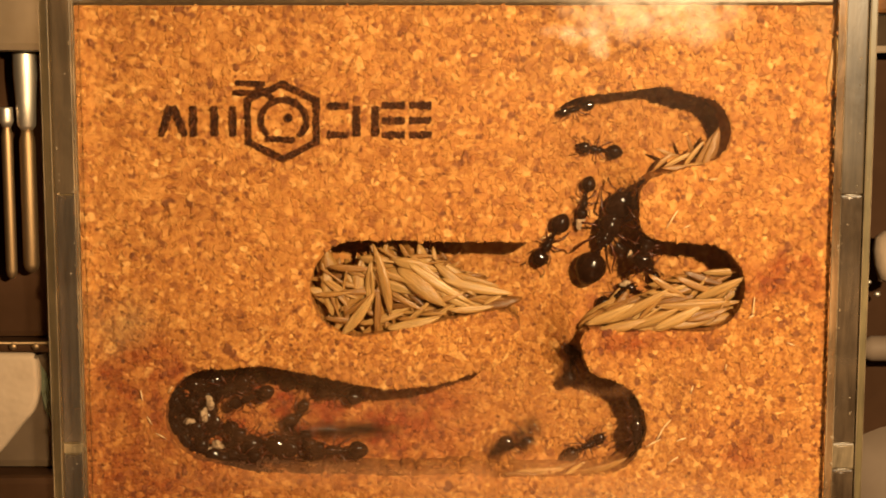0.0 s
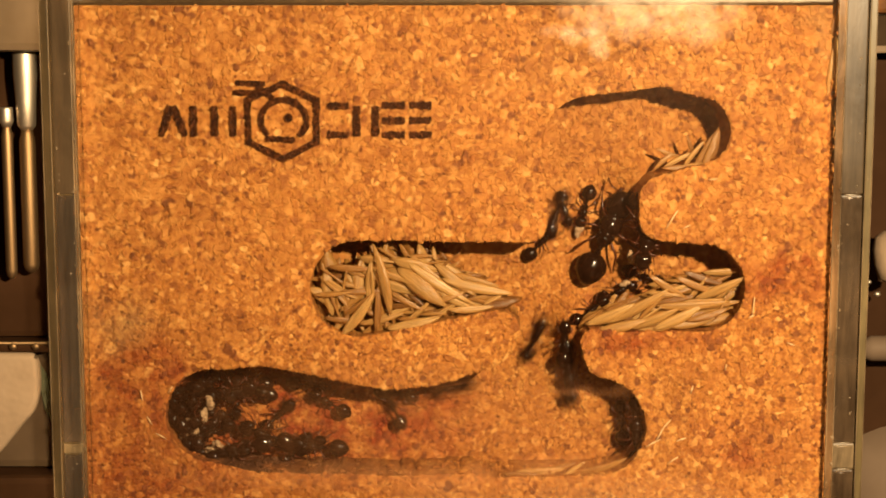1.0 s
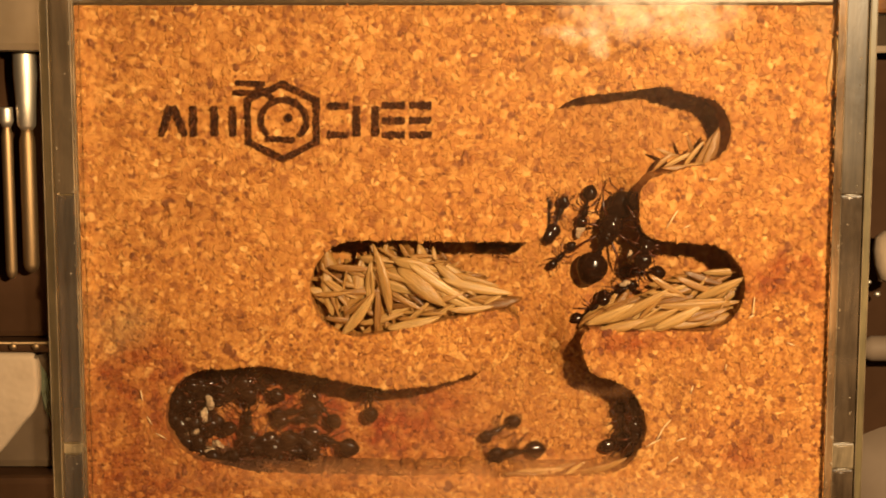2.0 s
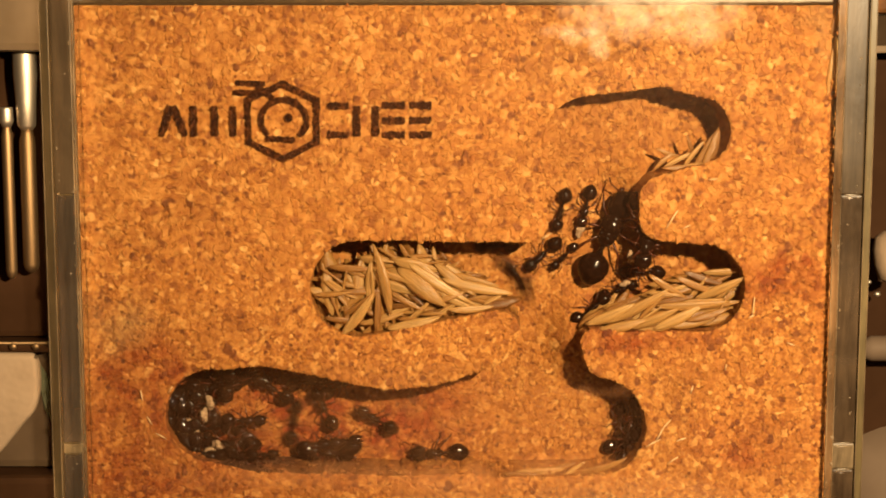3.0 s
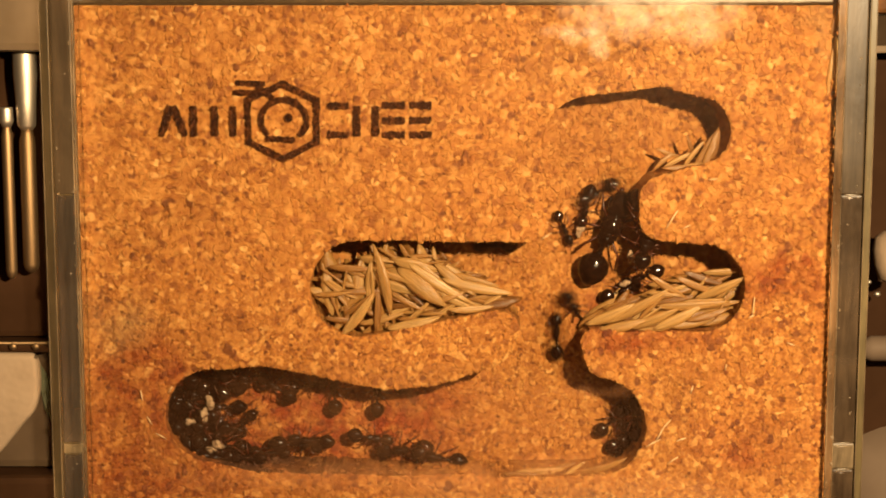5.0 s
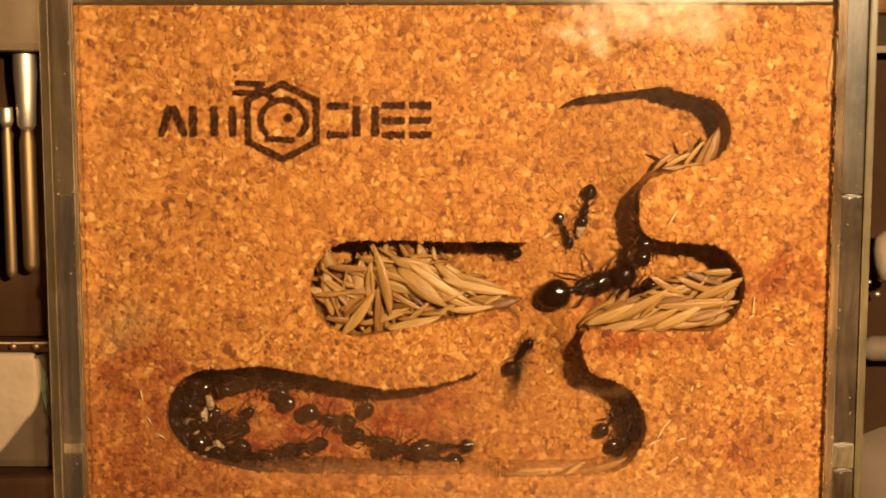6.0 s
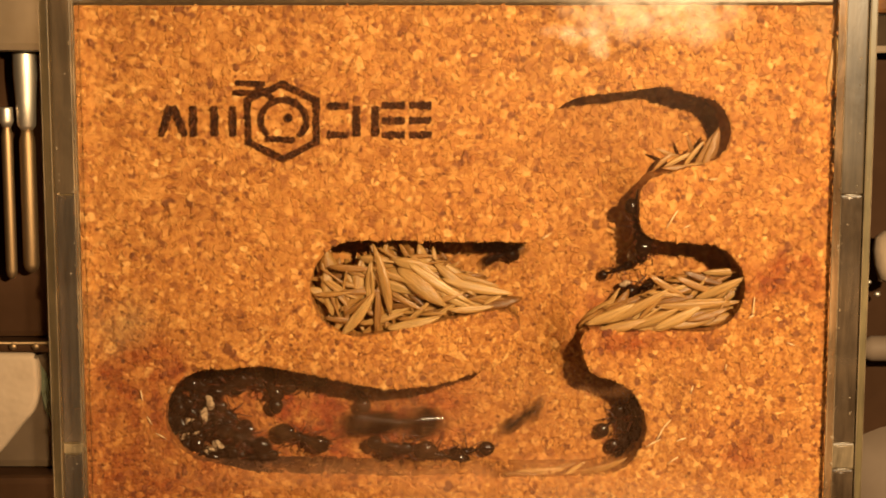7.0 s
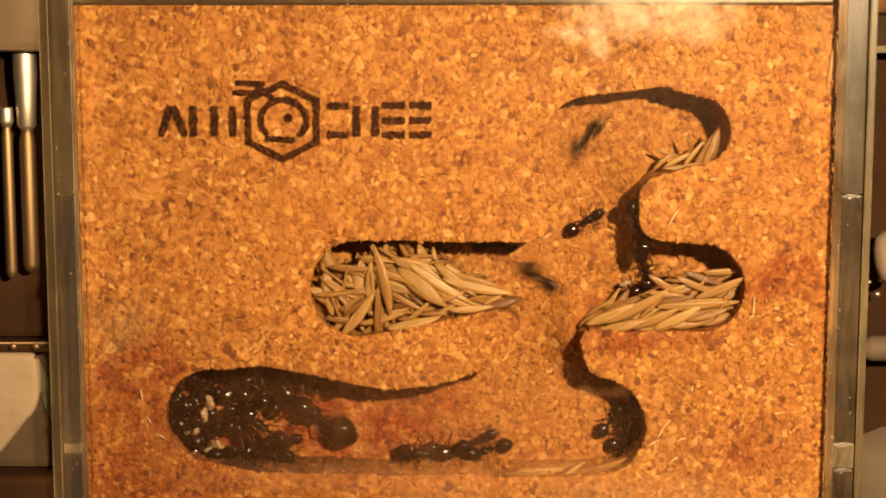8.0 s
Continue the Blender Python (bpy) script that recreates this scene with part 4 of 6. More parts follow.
# ---- water droplets and scratches on the pane ----
def droplets():
    rng = random.Random(11)
    for _ in range(26):
        x, z = rng.uniform(-34, -12), rng.uniform(-20.5, -16.5)
        if chamber_distance(np.array(x), np.array(z)) > -0.3:
            continue
        r = rng.uniform(0.08, 0.2)
        ob = mesh_ob("water_droplet", blob(bmesh.new(), (x, -0.32, z), (r * rng.uniform(0.6, 1.0), 0.5 * r, r * rng.choice((1, 1, 1, 3.5))), 10, 7), BEAD)
        tagged(ob, "tiny clear water droplet on the acrylic", "droplet", "droplets of condensation")
    bm = bmesh.new()
    for _ in range(170):
        x, z = rng.uniform(-46, 50), -31.5 - abs(rng.gauss(0, 2.0))
        if rng.random() < 0.45:
            x = rng.gauss(22, 9)
        a, ln = rng.uniform(-0.7, 0.7), rng.choice((0.15, 0.2, 0.3, 0.6, 1.0)) * rng.uniform(0.5, 1.2)
        tube(bm, [(x, -3.44, z), (x + ln * math.cos(a), -3.44, z + ln * math.sin(a))], [0.025, 0.018], 5)
    ob = mesh_ob("scratches", bm, LINE)
    tagged(ob, "fine pale scratches on the acrylic", "scratches", kind="stuff")


droplets()

# ---- behind and around the nest ----
WALL = plain("warm_wall", (0.62, 0.52, 0.40), (0.72, 0.62, 0.48), 3, 0.8)
WOOD = plain("dark_table", (0.06, 0.03, 0.016), (0.11, 0.055, 0.03), 40, 0.35, 0, 0.0004)
DARKPLASTIC = plain("dark_brown_plastic", (0.024, 0.0105, 0.0045), (0.043, 0.020, 0.0095), 60, 0.6, 0.0, 0.0, 0.02)
PALEPLASTIC = plain("frosted_plastic", (0.11, 0.072, 0.040), (0.20, 0.14, 0.09), 60, 0.5)
PAPER = plain("cream_paper", (0.20, 0.135, 0.086), (0.29, 0.207, 0.137), 70, 0.8, 0, 0.002)
STEEL = plain("brushed_steel", (0.55, 0.46, 0.36), (0.66, 0.57, 0.46), 30, 0.5, 1.0)
TOPS = plain("worn_tan_plastic", (0.026, 0.016, 0.009), (0.05, 0.032, 0.019), 60, 0.9, 0.0, 0.0, 0.0)
STONE = plain("pinkish_stone", (0.105, 0.070, 0.046), (0.155, 0.108, 0.074), 50, 0.6)
COVER = plain("orange_board", (0.06, 0.022, 0.005), (0.17, 0.068, 0.017), 260, 0.6)
BRASS = plain("dull_brass", (0.20, 0.125, 0.06), (0.30, 0.19, 0.10), 60, 0.55, 1.0)
WRAP = plain("brown_wrapper", (0.045, 0.027, 0.015), (0.085, 0.055, 0.032), 55, 0.55, 0.0, 0.001)
GREEN = plain("faded_green_print", (0.055, 0.062, 0.034), (0.11, 0.105, 0.065), 60, 0.8)


def room():
    top = mesh_ob("table_top", box(bmesh.new(), -500, 500, -450, 350, -92.0, -67.6, 3.0), WOOD, smooth=False)
    tagged(top, "dark brown wooden table top", "table", kind="structure")
    for name, dims in (("floor", (-1500, 1500, -1800, 1200, -840, -820)), ("ceiling", (-1500, 1500, -1800, 1200, 1600, 1640)), ("wall_north", (-1500, 1500, 1200, 1260, -820, 1600)),
                       ("wall_south", (-1500, 1500, -1860, -1800, -820, 1600)), ("wall_east", (1500, 1560, -1860, 1260, -820, 1600)), ("wall_west", (-1560, -1500, -1860, 1260, -820, 1600))):
        tagged(mesh_ob(name, box(bmesh.new(), *dims), WALL, smooth=False), "plain warm painted " + name.split("_")[0], kind="structure")


room()


def turned(bm, cx, cy, profile, seg=48):
    """A body of revolution about a vertical axis; profile of (radius, z)."""
    rings = [[bm.verts.new(Vector((cx + r * math.cos(2 * math.pi * j / seg), cy + r * math.sin(2 * math.pi * j / seg), z)) * MM) for j in range(seg)] for r, z in profile]
    for a, b in zip(rings, rings[1:]):
        for j in range(seg):
            bm.faces.new((a[j], a[(j + 1) % seg], b[(j + 1) % seg], b[j]))
    bm.faces.new(rings[0][::-1])
    bm.faces.new(rings[-1])
    bmesh.ops.recalc_face_normals(bm, faces=bm.faces)
    return bm


def background():
    def at(v):
        return 30.3 + (v - 30.3) * 0.878

    # two added rods stand in for long bright reflections on a chrome thing
    for x, r, z0, z1, s0, s1, w in ((-60.7, 0.8, at(-9.5), 15.2, 15.4, 18.2, 1.15), (-57.9, 1.1, at(-8.5), 14.6, 15.0, at(25.2), 1.5)):
        rod = new("steel_rod")
        tagged(rod, "brushed steel rod added as a long bright reflection before a dark cabinet", "rod", "steel rods")
        part("shaft", turned(bmesh.new(), x, 12, [(r * 0.3, z0 - 1.2), (r * 0.8, z0 - 0.8), (r, z0), (r, z1 - 1), (r * 0.75, z1), (r * 0.75, s0 + 0.2)], 24), BRASS, rod, "dull brassy shaft")
        part("sleeve", turned(bmesh.new(), x, 12, [(r * 0.7, s0), (r * 1.15, s0 + 0.7), (r * 1.25, s0 + (s1 - s0) * 0.35), (r * w, s0 + (s1 - s0) * 0.7), (r * w, s1 - 0.2), (r * w * 0.95, s1)], 32), STEEL, rod, "bright steel sleeve as the reflection's brightest stretch")
    cab = new("cabinet")
    tagged(cab, "dark brown glossy cabinet with pale plastic top", "cabinet")
    part("body", box(bmesh.new(), -120, -53.2, 14, 60, at(-21.0), at(25.0), 1.0), DARKPLASTIC, cab, smooth=False)
    part("top", box(bmesh.new(), -120, -53.0, 8, 60, at(25.3), 60.0, 1.2), PALEPLASTIC, cab, "frosted pale plastic top", smooth=False)
    part("ledge", box(bmesh.new(), -120, -53.0, 11, 60, at(-22.8), at(-21.1), 0.6), DARKPLASTIC, cab, smooth=False)
    part("trim", tube(bmesh.new(), [(-120, 11, at(-21.4)), (-53, 11, at(-21.2))], [0.25, 0.25]), BRASS, cab, "dull metal trim line")
    for x in (-60.6, -57.4):
        part("stud", blob(bmesh.new(), (x, 10.7, at(-21.7)), (0.55, 0.35, 0.5), 14, 9), BRASS, cab, "chrome stud")
    packet = new("paper_packet")
    tagged(packet, "cream paper packet with faded green print", "packet")
    part("wrapper", box(bmesh.new(), -110, -53.4, 13, 58, at(-42.6), at(-22.9), 1.3), WRAP, packet, "brown translucent wrapper", smooth=False)
    bm = bmesh.new()
    outline = [(-100, -16.0), (-57.9, -16.4), (-57.2, -17.4), (-57.0, -20.5), (-57.3, -23.0), (-58.2, -25.2), (-59.4, -26.4), (-62.8, -30.6), (-66.0, -33.4), (-100, -33.4)]
    front = bm.faces.new([bm.verts.new(Vector((x, 10.6, z)) * MM) for x, z in outline])
    made = bmesh.ops.extrude_face_region(bm, geom=[front])
    for v in made["geom"]:
        if isinstance(v, bmesh.types.BMVert):
            v.co.y += 2.3 * MM
    bmesh.ops.recalc_face_normals(bm, faces=bm.faces)
    bmesh.ops.bevel(bm, geom=bm.edges[:], offset=0.9 * MM, segments=5, affect="EDGES", profile=0.5)
    part("sheet", bm, PAPER, packet, "cream folded paper")
    bm = tube(bmesh.new(), [(-57.6, 13, -18.4), (-56.6, 13, -21.5), (-55.6, 13, -24.5), (-54.6, 13, -28.0), (-54.2, 13, -30.0)], [0.25, 1.0, 1.5, 0.9, 0.3], 14)
    for v in bm.verts:
        v.co.y = 0.01292 + (v.co.y - 0.013) * 0.03
    part("print", bm, GREEN, packet, "faded green printed leaf shape")
    stand = mesh_ob("plinth", box(bmesh.new(), -120, -53.2, 9, 60, -67.6, at(-42.7), 1.0), DARKPLASTIC, smooth=False)
    tagged(stand, "dark brown plastic plinth on the table", "plinth")
    side = new("cabinet")
    tagged(side, "dark brown cabinet with chrome knob and pale top", "cabinet")
    part("body", box(bmesh.new(), 60, 130, 52, 90, -40.0, 25.0, 1.2), DARKPLASTIC, side, smooth=False)
    part("top", box(bmesh.new(), 60, 130, 46, 92, 25.6, 31.0, 0.8), TOPS, side, "pale plastic top", smooth=False)
    part("cover", box(bmesh.new(), 60, 130, 46, 92, 31.2, 62.0, 0.8), COVER, side, "orange-brown board", smooth=False)
    part("rim", box(bmesh.new(), 60, 130, 45.4, 47.0, 25.0, 26.2, 0.3), PALEPLASTIC, side, "white edging", smooth=False)
    bm = turned(bmesh.new(), 71.4, 44, [(0.6, -11.4), (1.6, -10.8), (2.3, -8.6), (2.6, -6.2), (2.2, -4.2), (0.9, -3.2)], 32)
    part("knob", bm, PAPER, side, "pale rounded knob")
    # small steel balls added for the sparkles of light below the knob
    for x, z, r in ((69.3, -12.0, 0.42), (71.2, -11.6, 0.5), (70.7, -14.0, 0.55)):
        part("screw", blob(bmesh.new(), (x, 47.5, z), (r, 0.5, r * 0.8), 14, 9), STEEL, side, "small bright ball added as a sparkle")
    bar = tube(bmesh.new(), [(68.0, 47.5, -23.4), (70.0, 47.5, -23.0), (130, 47.5, -23.0)], [1.2, 2.1, 2.1], 20)
    part("handle_bar", bar, STONE, side, "dull tan handle bar")
    bm = blob(bmesh.new(), (96, 70, -50.6), (36, 28, 17.0), 40, 28, lambda c: c * (abs(c.x) ** 3 + abs(c.y) ** 3 + abs(c.z) ** 3) ** (-1 / 3))
    block = mesh_ob("stone_block", bm, STONE)
    tagged(block, "pinkish grey smooth block on the table", "block")


background()

# ---- the ants' ways ----
TRACKS = (
    ("q", ((0, 22.0, 7.5, 0.7, 66), (1.5, 22.1, 7.5, 0.7, 66), (3, 22.3, 7.5, 0.7, 67), (4.7, 22.3, 7.5, 0.7, 67), (5.2, 22.2, 7.5, 0.4, 66), (5.6, 21.2, 7.5, -1.6, 56), (5.8, 20.6, 7.5, -3.3, 49), (5.9, 20.7, 7.5, -4.8, 37), (6, 19.7, 7.5, -5.9, 15), (6.1, 19.4, 7.5, -6.2, 8), (6.2, 16.9, 3.1, -13.0, -72), (6.4, 19.4, 3.1, -18.5, -52), (6.5, 17.3, 7.5, -21.3, -80), (6.6, 16.8, 7.5, -21.9, -94), (6.8, 6.8, 7.5, -24.2, -178), (7, -6.6, 7.5, -25.0, -180), (7.3, -17.1, 7.5, -25.1, -192), (7.6, -16.6, 7.5, -25.0, -196), (8, -17.9, 7.5, -24.0, -213))),
    ("s", ((0, 19.5, 7.9, 6.0, 258), (0.4, 19.8, 7.9, 6.2, 258), (0.9, 19.5, 7.9, 4.9, 255), (1.5, 19.6, 7.9, 4.8, 255), (4.7, 19.6, 7.9, 4.9, 256), (6, 19.6, 7.9, 4.9, 256), (6.1, 20.7, 7.9, 4.4, 290), (6.2, 22.5, 7.9, 2.9, 298), (6.3, 22.3, 7.9, 4.4, 336), (6.4, 22.0, 7.9, 4.1, 363), (6.5, 22.0, 7.9, 3.0, 335), (6.6, 23.9, 7.9, 2.6, 345), (6.8, 25.8, 3.1, 3.5, 286), (8, 25.8, 3.1, 3.3, 282))),
    ("t", ((0, 18.3, 7.9, 18.3, 195), (0.1, 18.1, 7.9, 18.3, 200), (0.2, 16.7, 7.9, 16.8, 230), (0.3, 16.6, 7.9, 14.7, 258), (0.4, 16.1, 7.9, 11.0, 272), (0.5, 15.9, 7.9, 9.7, 266), (0.6, 16.0, 7.9, 6.8, 270), (0.8, 16.5, 7.9, 5.7, 282), (1, 16.6, 7.9, 4.8, 288), (1.1, 16.4, 7.9, 4.3, 262), (1.2, 15.7, 7.9, 2.1, 252), (1.3, 14.6, 7.9, -0.7, 240), (1.4, 15.5, 7.9, -0.6, 228), (1.5, 16.4, 7.9, -1.5, 225), (1.7, 16.4, 7.9, -1.7, 225), (2.8, 16.8, 7.9, -1.9, 225), (3.7, 16.8, 7.9, -1.9, 225), (3.8, 16.8, 7.9, -0.2, 145), (3.9, 16.4, 7.9, 3.3, 75), (4, 16.7, 7.9, 6.9, 92), (4.1, 16.8, 7.9, 7.5, 160), (4.2, 16.5, 7.9, 5.8, 235), (4.4, 16.1, 7.9, 2.9, 292), (4.6, 16.4, 7.9, 2.3, 294), (6, 16.6, 7.9, 1.9, 293), (6.1, 16.7, 7.9, 0.7, 280), (6.2, 17.4, 7.9, 1.5, 305), (6.3, 19.3, 7.9, -0.9, 298), (6.4, 19.6, 7.9, -2.4, 300), (6.5, 21.3, 7.9, -1.9, 342), (6.6, 23.8, 7.9, -3.5, 364), (6.8, 23.3, 7.9, -3.2, 378), (7, 23.5, 7.9, -4.0, 382), (7.1, 24.4, 7.9, -3.9, 372), (7.3, 24.3, 7.9, -3.7, 370), (7.5, 25.5, 7.9, -2.8, 362), (7.7, 27.7, 7.9, -3.2, 300), (8, 28.1, 7.9, -3.7, 290))),
    ("s", ((0, 21.4, 7.9, 12.7, 172), (0.1, 21.4, 7.9, 12.7, 172), (0.2, 21.3, 7.9, 12.2, 195), (0.3, 22.8, 7.9, 11.6, 245), (0.4, 23.0, 7.9, 10.4, 262), (0.5, 23.4, 7.9, 10.8, 262), (0.6, 25.1, 7.9, 10.0, 262), (0.7, 25.3, 7.6, 7.2, 275), (0.8, 26.3, 3.1, 4.2, 285), (5.6, 26.6, 3.1, 4.8, 283), (5.9, 26.8, 3.1, 4.8, 276), (8, 26.9, 3.1, 5.3, 275))),
    ("l", ((0, 14.8, 7.9, 0.3, 240), (0.1, 14.8, 7.9, 0.3, 242), (0.2, 14.6, 7.9, -0.1, 245), (0.3, 14.3, 7.9, -2.0, 255), (0.4, 15.6, 7.9, -4.8, 285), (0.5, 18.0, 7.9, -8.0, 290), (0.6, 17.6, 7.9, -9.1, 270), (0.7, 18.0, 3.1, -9.9, 255), (0.9, 16.9, 7.9, -15.1, 265), (1.1, 17.6, 7.9, -20.7, 285), (1.3, 16.4, 7.9, -20.9, 278), (1.5, 16.5, 7.9, -25.9, 248), (1.7, 14.3, 7.9, -28.8, 215), (2.1, 9.2, 7.9, -29.6, 185), (2.8, 1.3, 7.9, -29.4, 180), (3, -0.5, 7.9, -29.7, 182), (3.4, 1.3, 7.9, -29.8, 178), (3.6, 0.1, 5.2, -30.0, 176), (4.6, -0.3, 5.8, -30.0, 170), (6, -0.9, 6.7, -30.0, 165), (8, 1.3, 7.9, -29.6, 172))),
    ("m", ((0, 28.1, 7.9, -2.8, 295), (0.2, 28.3, 7.9, -3.4, 292), (0.4, 26.5, 7.9, -4.4, 330), (0.9, 26.3, 7.9, -4.5, 335), (1, 27.7, 7.9, -4.8, 340), (1.1, 27.3, 7.9, -4.3, 354), (1.3, 27.5, 7.9, -4.2, 370), (1.4, 27.4, 7.9, -4.2, 445), (1.5, 27.4, 7.9, -4.2, 532), (1.7, 27.4, 7.9, -4.2, 538), (4.2, 27.4, 7.9, -4.2, 542), (4.4, 28.3, 7.9, -3.4, 560), (4.5, 27.8, 7.9, -3.5, 564), (4.6, 27.7, 7.9, -4.3, 558), (4.7, 27.3, 7.9, -4.5, 565), (5.3, 27.6, 7.9, -5.6, 560), (5.8, 26.8, 7.9, -6.6, 560), (8, 27.0, 7.9, -6.7, 562))),
    ("m", ((0, 17.7, 7.9, -16.7, 80), (0.3, 16.9, 7.9, -12.7, 78), (0.4, 17.6, 5.5, -11.1, 60), (0.5, 19.5, 6.4, -9.4, 40), (0.7, 18.9, 4.6, -9.4, 38), (0.9, 20.0, 7.9, -9.4, 36), (4.7, 20.1, 7.9, -9.1, 36), (5, 18.4, 7.9, -9.4, 120), (5.2, 15.3, 7.9, -7.2, 185), (5.5, 10.2, 7.9, -3.1, 200), (5.7, 9.6, 7.9, -4.0, 265), (5.8, 9.7, 7.9, -5.6, 272), (5.9, 10.8, 7.9, -7.2, 280), (6, 10.5, 7.9, -18.3, 258), (6.2, 3.7, 7.9, -26.8, 222), (6.4, 2.4, 7.9, -28.9, 195), (7, 4.0, 7.9, -29.4, 188), (7.6, 4.8, 7.9, -29.2, 190), (8, 6.6, 7.9, -29.2, 195))),
    ("s", ((0, 23.8, 7.0, -7.4, 30), (0.9, 23.9, 7.0, -6.9, 24), (4.7, 24.1, 7.0, -6.7, 22), (5.6, 25.9, 7.0, -6.9, 20), (7, 27.6, 7.0, -6.1, 20), (8, 28.4, 7.0, -6.1, 20))),
    ("m", ((0, 9.6, 7.9, -28.8, 200), (0.1, 11.1, 7.9, -28.0, 130), (0.2, 13.5, 7.9, -25.6, 80), (0.3, 16.2, 7.9, -17.9, 75), (0.5, 17.3, 7.9, -13.5, 95), (0.7, 14.9, 7.9, -12.7, 100), (0.9, 16.4, 7.9, -14.0, 85), (1.1, 16.6, 7.9, -12.4, 90), (1.2, 14.5, 7.9, -8.3, 75), (1.3, 14.9, 7.9, -6.2, 70), (1.4, 12.9, 7.9, -8.7, 155), (1.5, 12.5, 7.9, -16.1, 240), (1.7, 11.5, 7.9, -22.7, 232), (2.2, 6.8, 7.9, -27.1, 180), (2.5, 11.5, 7.9, -20.7, 110), (2.8, 14.1, 7.9, -9.1, 82), (2.9, 13.6, 7.9, -10.3, 82), (3, 10.2, 7.9, -4.8, 128), (3.1, 9.0, 7.9, -3.2, 170), (3.3, 9.2, 3.1, -9.5, 250), (3.4, 10.8, 3.1, -15.3, 265), (3.5, 12.6, 7.9, -9.1, 200), (3.6, 10.8, 3.1, -9.9, 118), (3.7, 12.2, 7.9, -7.6, 62), (3.8, 11.8, 7.9, -12.7, 20), (3.9, 11.4, 7.9, -16.7, -60), (4, 12.3, 7.9, -25.1, -65), (4.2, 8.7, 7.9, -20.7, -150), (4.3, 7.5, 7.9, -21.5, -190), (4.4, 9.6, 7.9, -25.2, -250), (4.5, 5.2, 7.9, -20.0, -320), (4.6, 11.0, 3.1, -14.4, -305), (4.7, 14.2, 7.9, -11.6, -300), (5.2, 15.8, 7.9, -16.7, -230), (5.6, 10.3, 7.9, -27.1, -160), (6, 1.3, 7.9, -28.8, -178), (6.2, -1.1, 7.9, -28.0, -185), (6.6, 0.5, 7.9, -22.8, -170), (6.8, 5.2, 7.9, -26.7, -110), (6.9, 7.6, 7.9, -27.5, -30), (7, 11.1, 7.9, -24.7, 35), (7.1, 13.8, 7.9, -20.7, 62), (7.2, 15.7, 7.9, -15.1, 78), (7.3, 16.7, 7.9, -13.3, 75), (7.4, 20.1, 7.9, -8.3, 40), (7.5, 23.6, 7.9, -6.3, 25), (7.6, 26.9, 7.9, -5.6, 20), (7.7, 27.7, 7.9, -4.8, 70), (8, 27.8, 7.9, -3.9, 100))),
    ("m", ((0, -10.6, 7.9, -26.3, 0), (0.3, 13.1, 7.9, -28.8, 10), (0.5, 13.1, 7.9, -29.2, 20), (0.7, 6.8, 7.9, -28.8, 90), (0.9, 10.3, 7.9, -17.9, 60), (1.1, 13.7, 7.9, -10.3, 80), (1.3, 12.5, 7.9, -3.2, 100), (1.5, 12.0, 7.9, -5.6, 95), (1.7, 12.9, 7.9, -1.7, 100), (2.3, 14.8, 7.9, 3.8, 90), (2.5, 14.2, 3.1, 3.5, 160), (2.65, 14.0, 7.9, -0.1, 210), (2.8, 13.4, 7.9, -1.8, 225), (3, 13.8, 7.9, -1.7, 222), (3.2, 13.7, 7.9, -1.3, 228), (3.4, 14.0, 7.9, -0.9, 218), (3.5, 14.6, 7.9, -0.7, 218), (3.6, 14.6, 7.9, -0.7, 222), (3.7, 13.5, 7.9, -1.0, 215), (3.8, 12.1, 7.9, -5.2, 262), (3.9, 13.3, 7.9, -9.1, 280), (4, 15.9, 7.9, -18.9, 280), (4.2, 18.2, 7.9, -26.3, 300), (4.4, 22.7, 7.9, -27.1, 340), (4.8, 23.7, 7.9, -25.1, 400), (8, 23.7, 7.9, -25.1, 402))),
    ("s", ((0, 19.2, 7.9, -15.6, 150), (0.3, 16.0, 7.9, -15.4, 110), (0.5, 12.3, 7.9, -7.6, 95), (0.7, 12.2, 7.9, -3.0, 85), (0.9, 13.3, 7.9, -0.4, 60), (1.1, 13.4, 7.9, -0.2, 40), (1.3, 14.0, 7.9, 0.6, 68), (1.7, 15.2, 7.9, 2.3, 70), (2.4, 16.7, 7.9, 5.4, 80), (2.6, 17.1, 7.9, 6.2, 150), (2.7, 16.7, 7.9, 5.2, 210), (2.8, 16.3, 7.9, 3.8, 252), (3, 16.2, 7.9, 4.4, 255), (3.1, 16.1, 7.9, 5.0, 258), (3.2, 16.2, 7.9, 6.2, 262), (3.3, 16.7, 7.9, 7.7, 300), (3.4, 20.7, 7.9, 7.2, 330), (3.6, 25.6, 3.1, 5.7, 345), (3.9, 26.9, 3.1, 5.0, 300), (4.3, 27.1, 3.1, 4.8, 266), (4.7, 26.9, 3.1, 5.0, 262), (5, 21.3, 7.9, 6.9, 210), (5.3, 15.6, 7.9, 1.5, 215), (5.6, 8.2, 7.9, -0.9, 180), (7.2, 7.5, 7.9, -1.0, 150), (7.4, 7.8, 7.9, -1.0, 90), (7.5, 8.2, 7.9, -0.9, 30), (7.6, 10.2, 7.9, -0.7, 10), (7.7, 13.7, 7.9, -0.1, 35), (7.8, 15.6, 7.9, 1.1, 45), (7.9, 17.5, 7.9, 1.5, 20), (7.95, 19.3, 7.9, 2.7, 32), (8, 19.4, 7.9, 2.7, 32))),
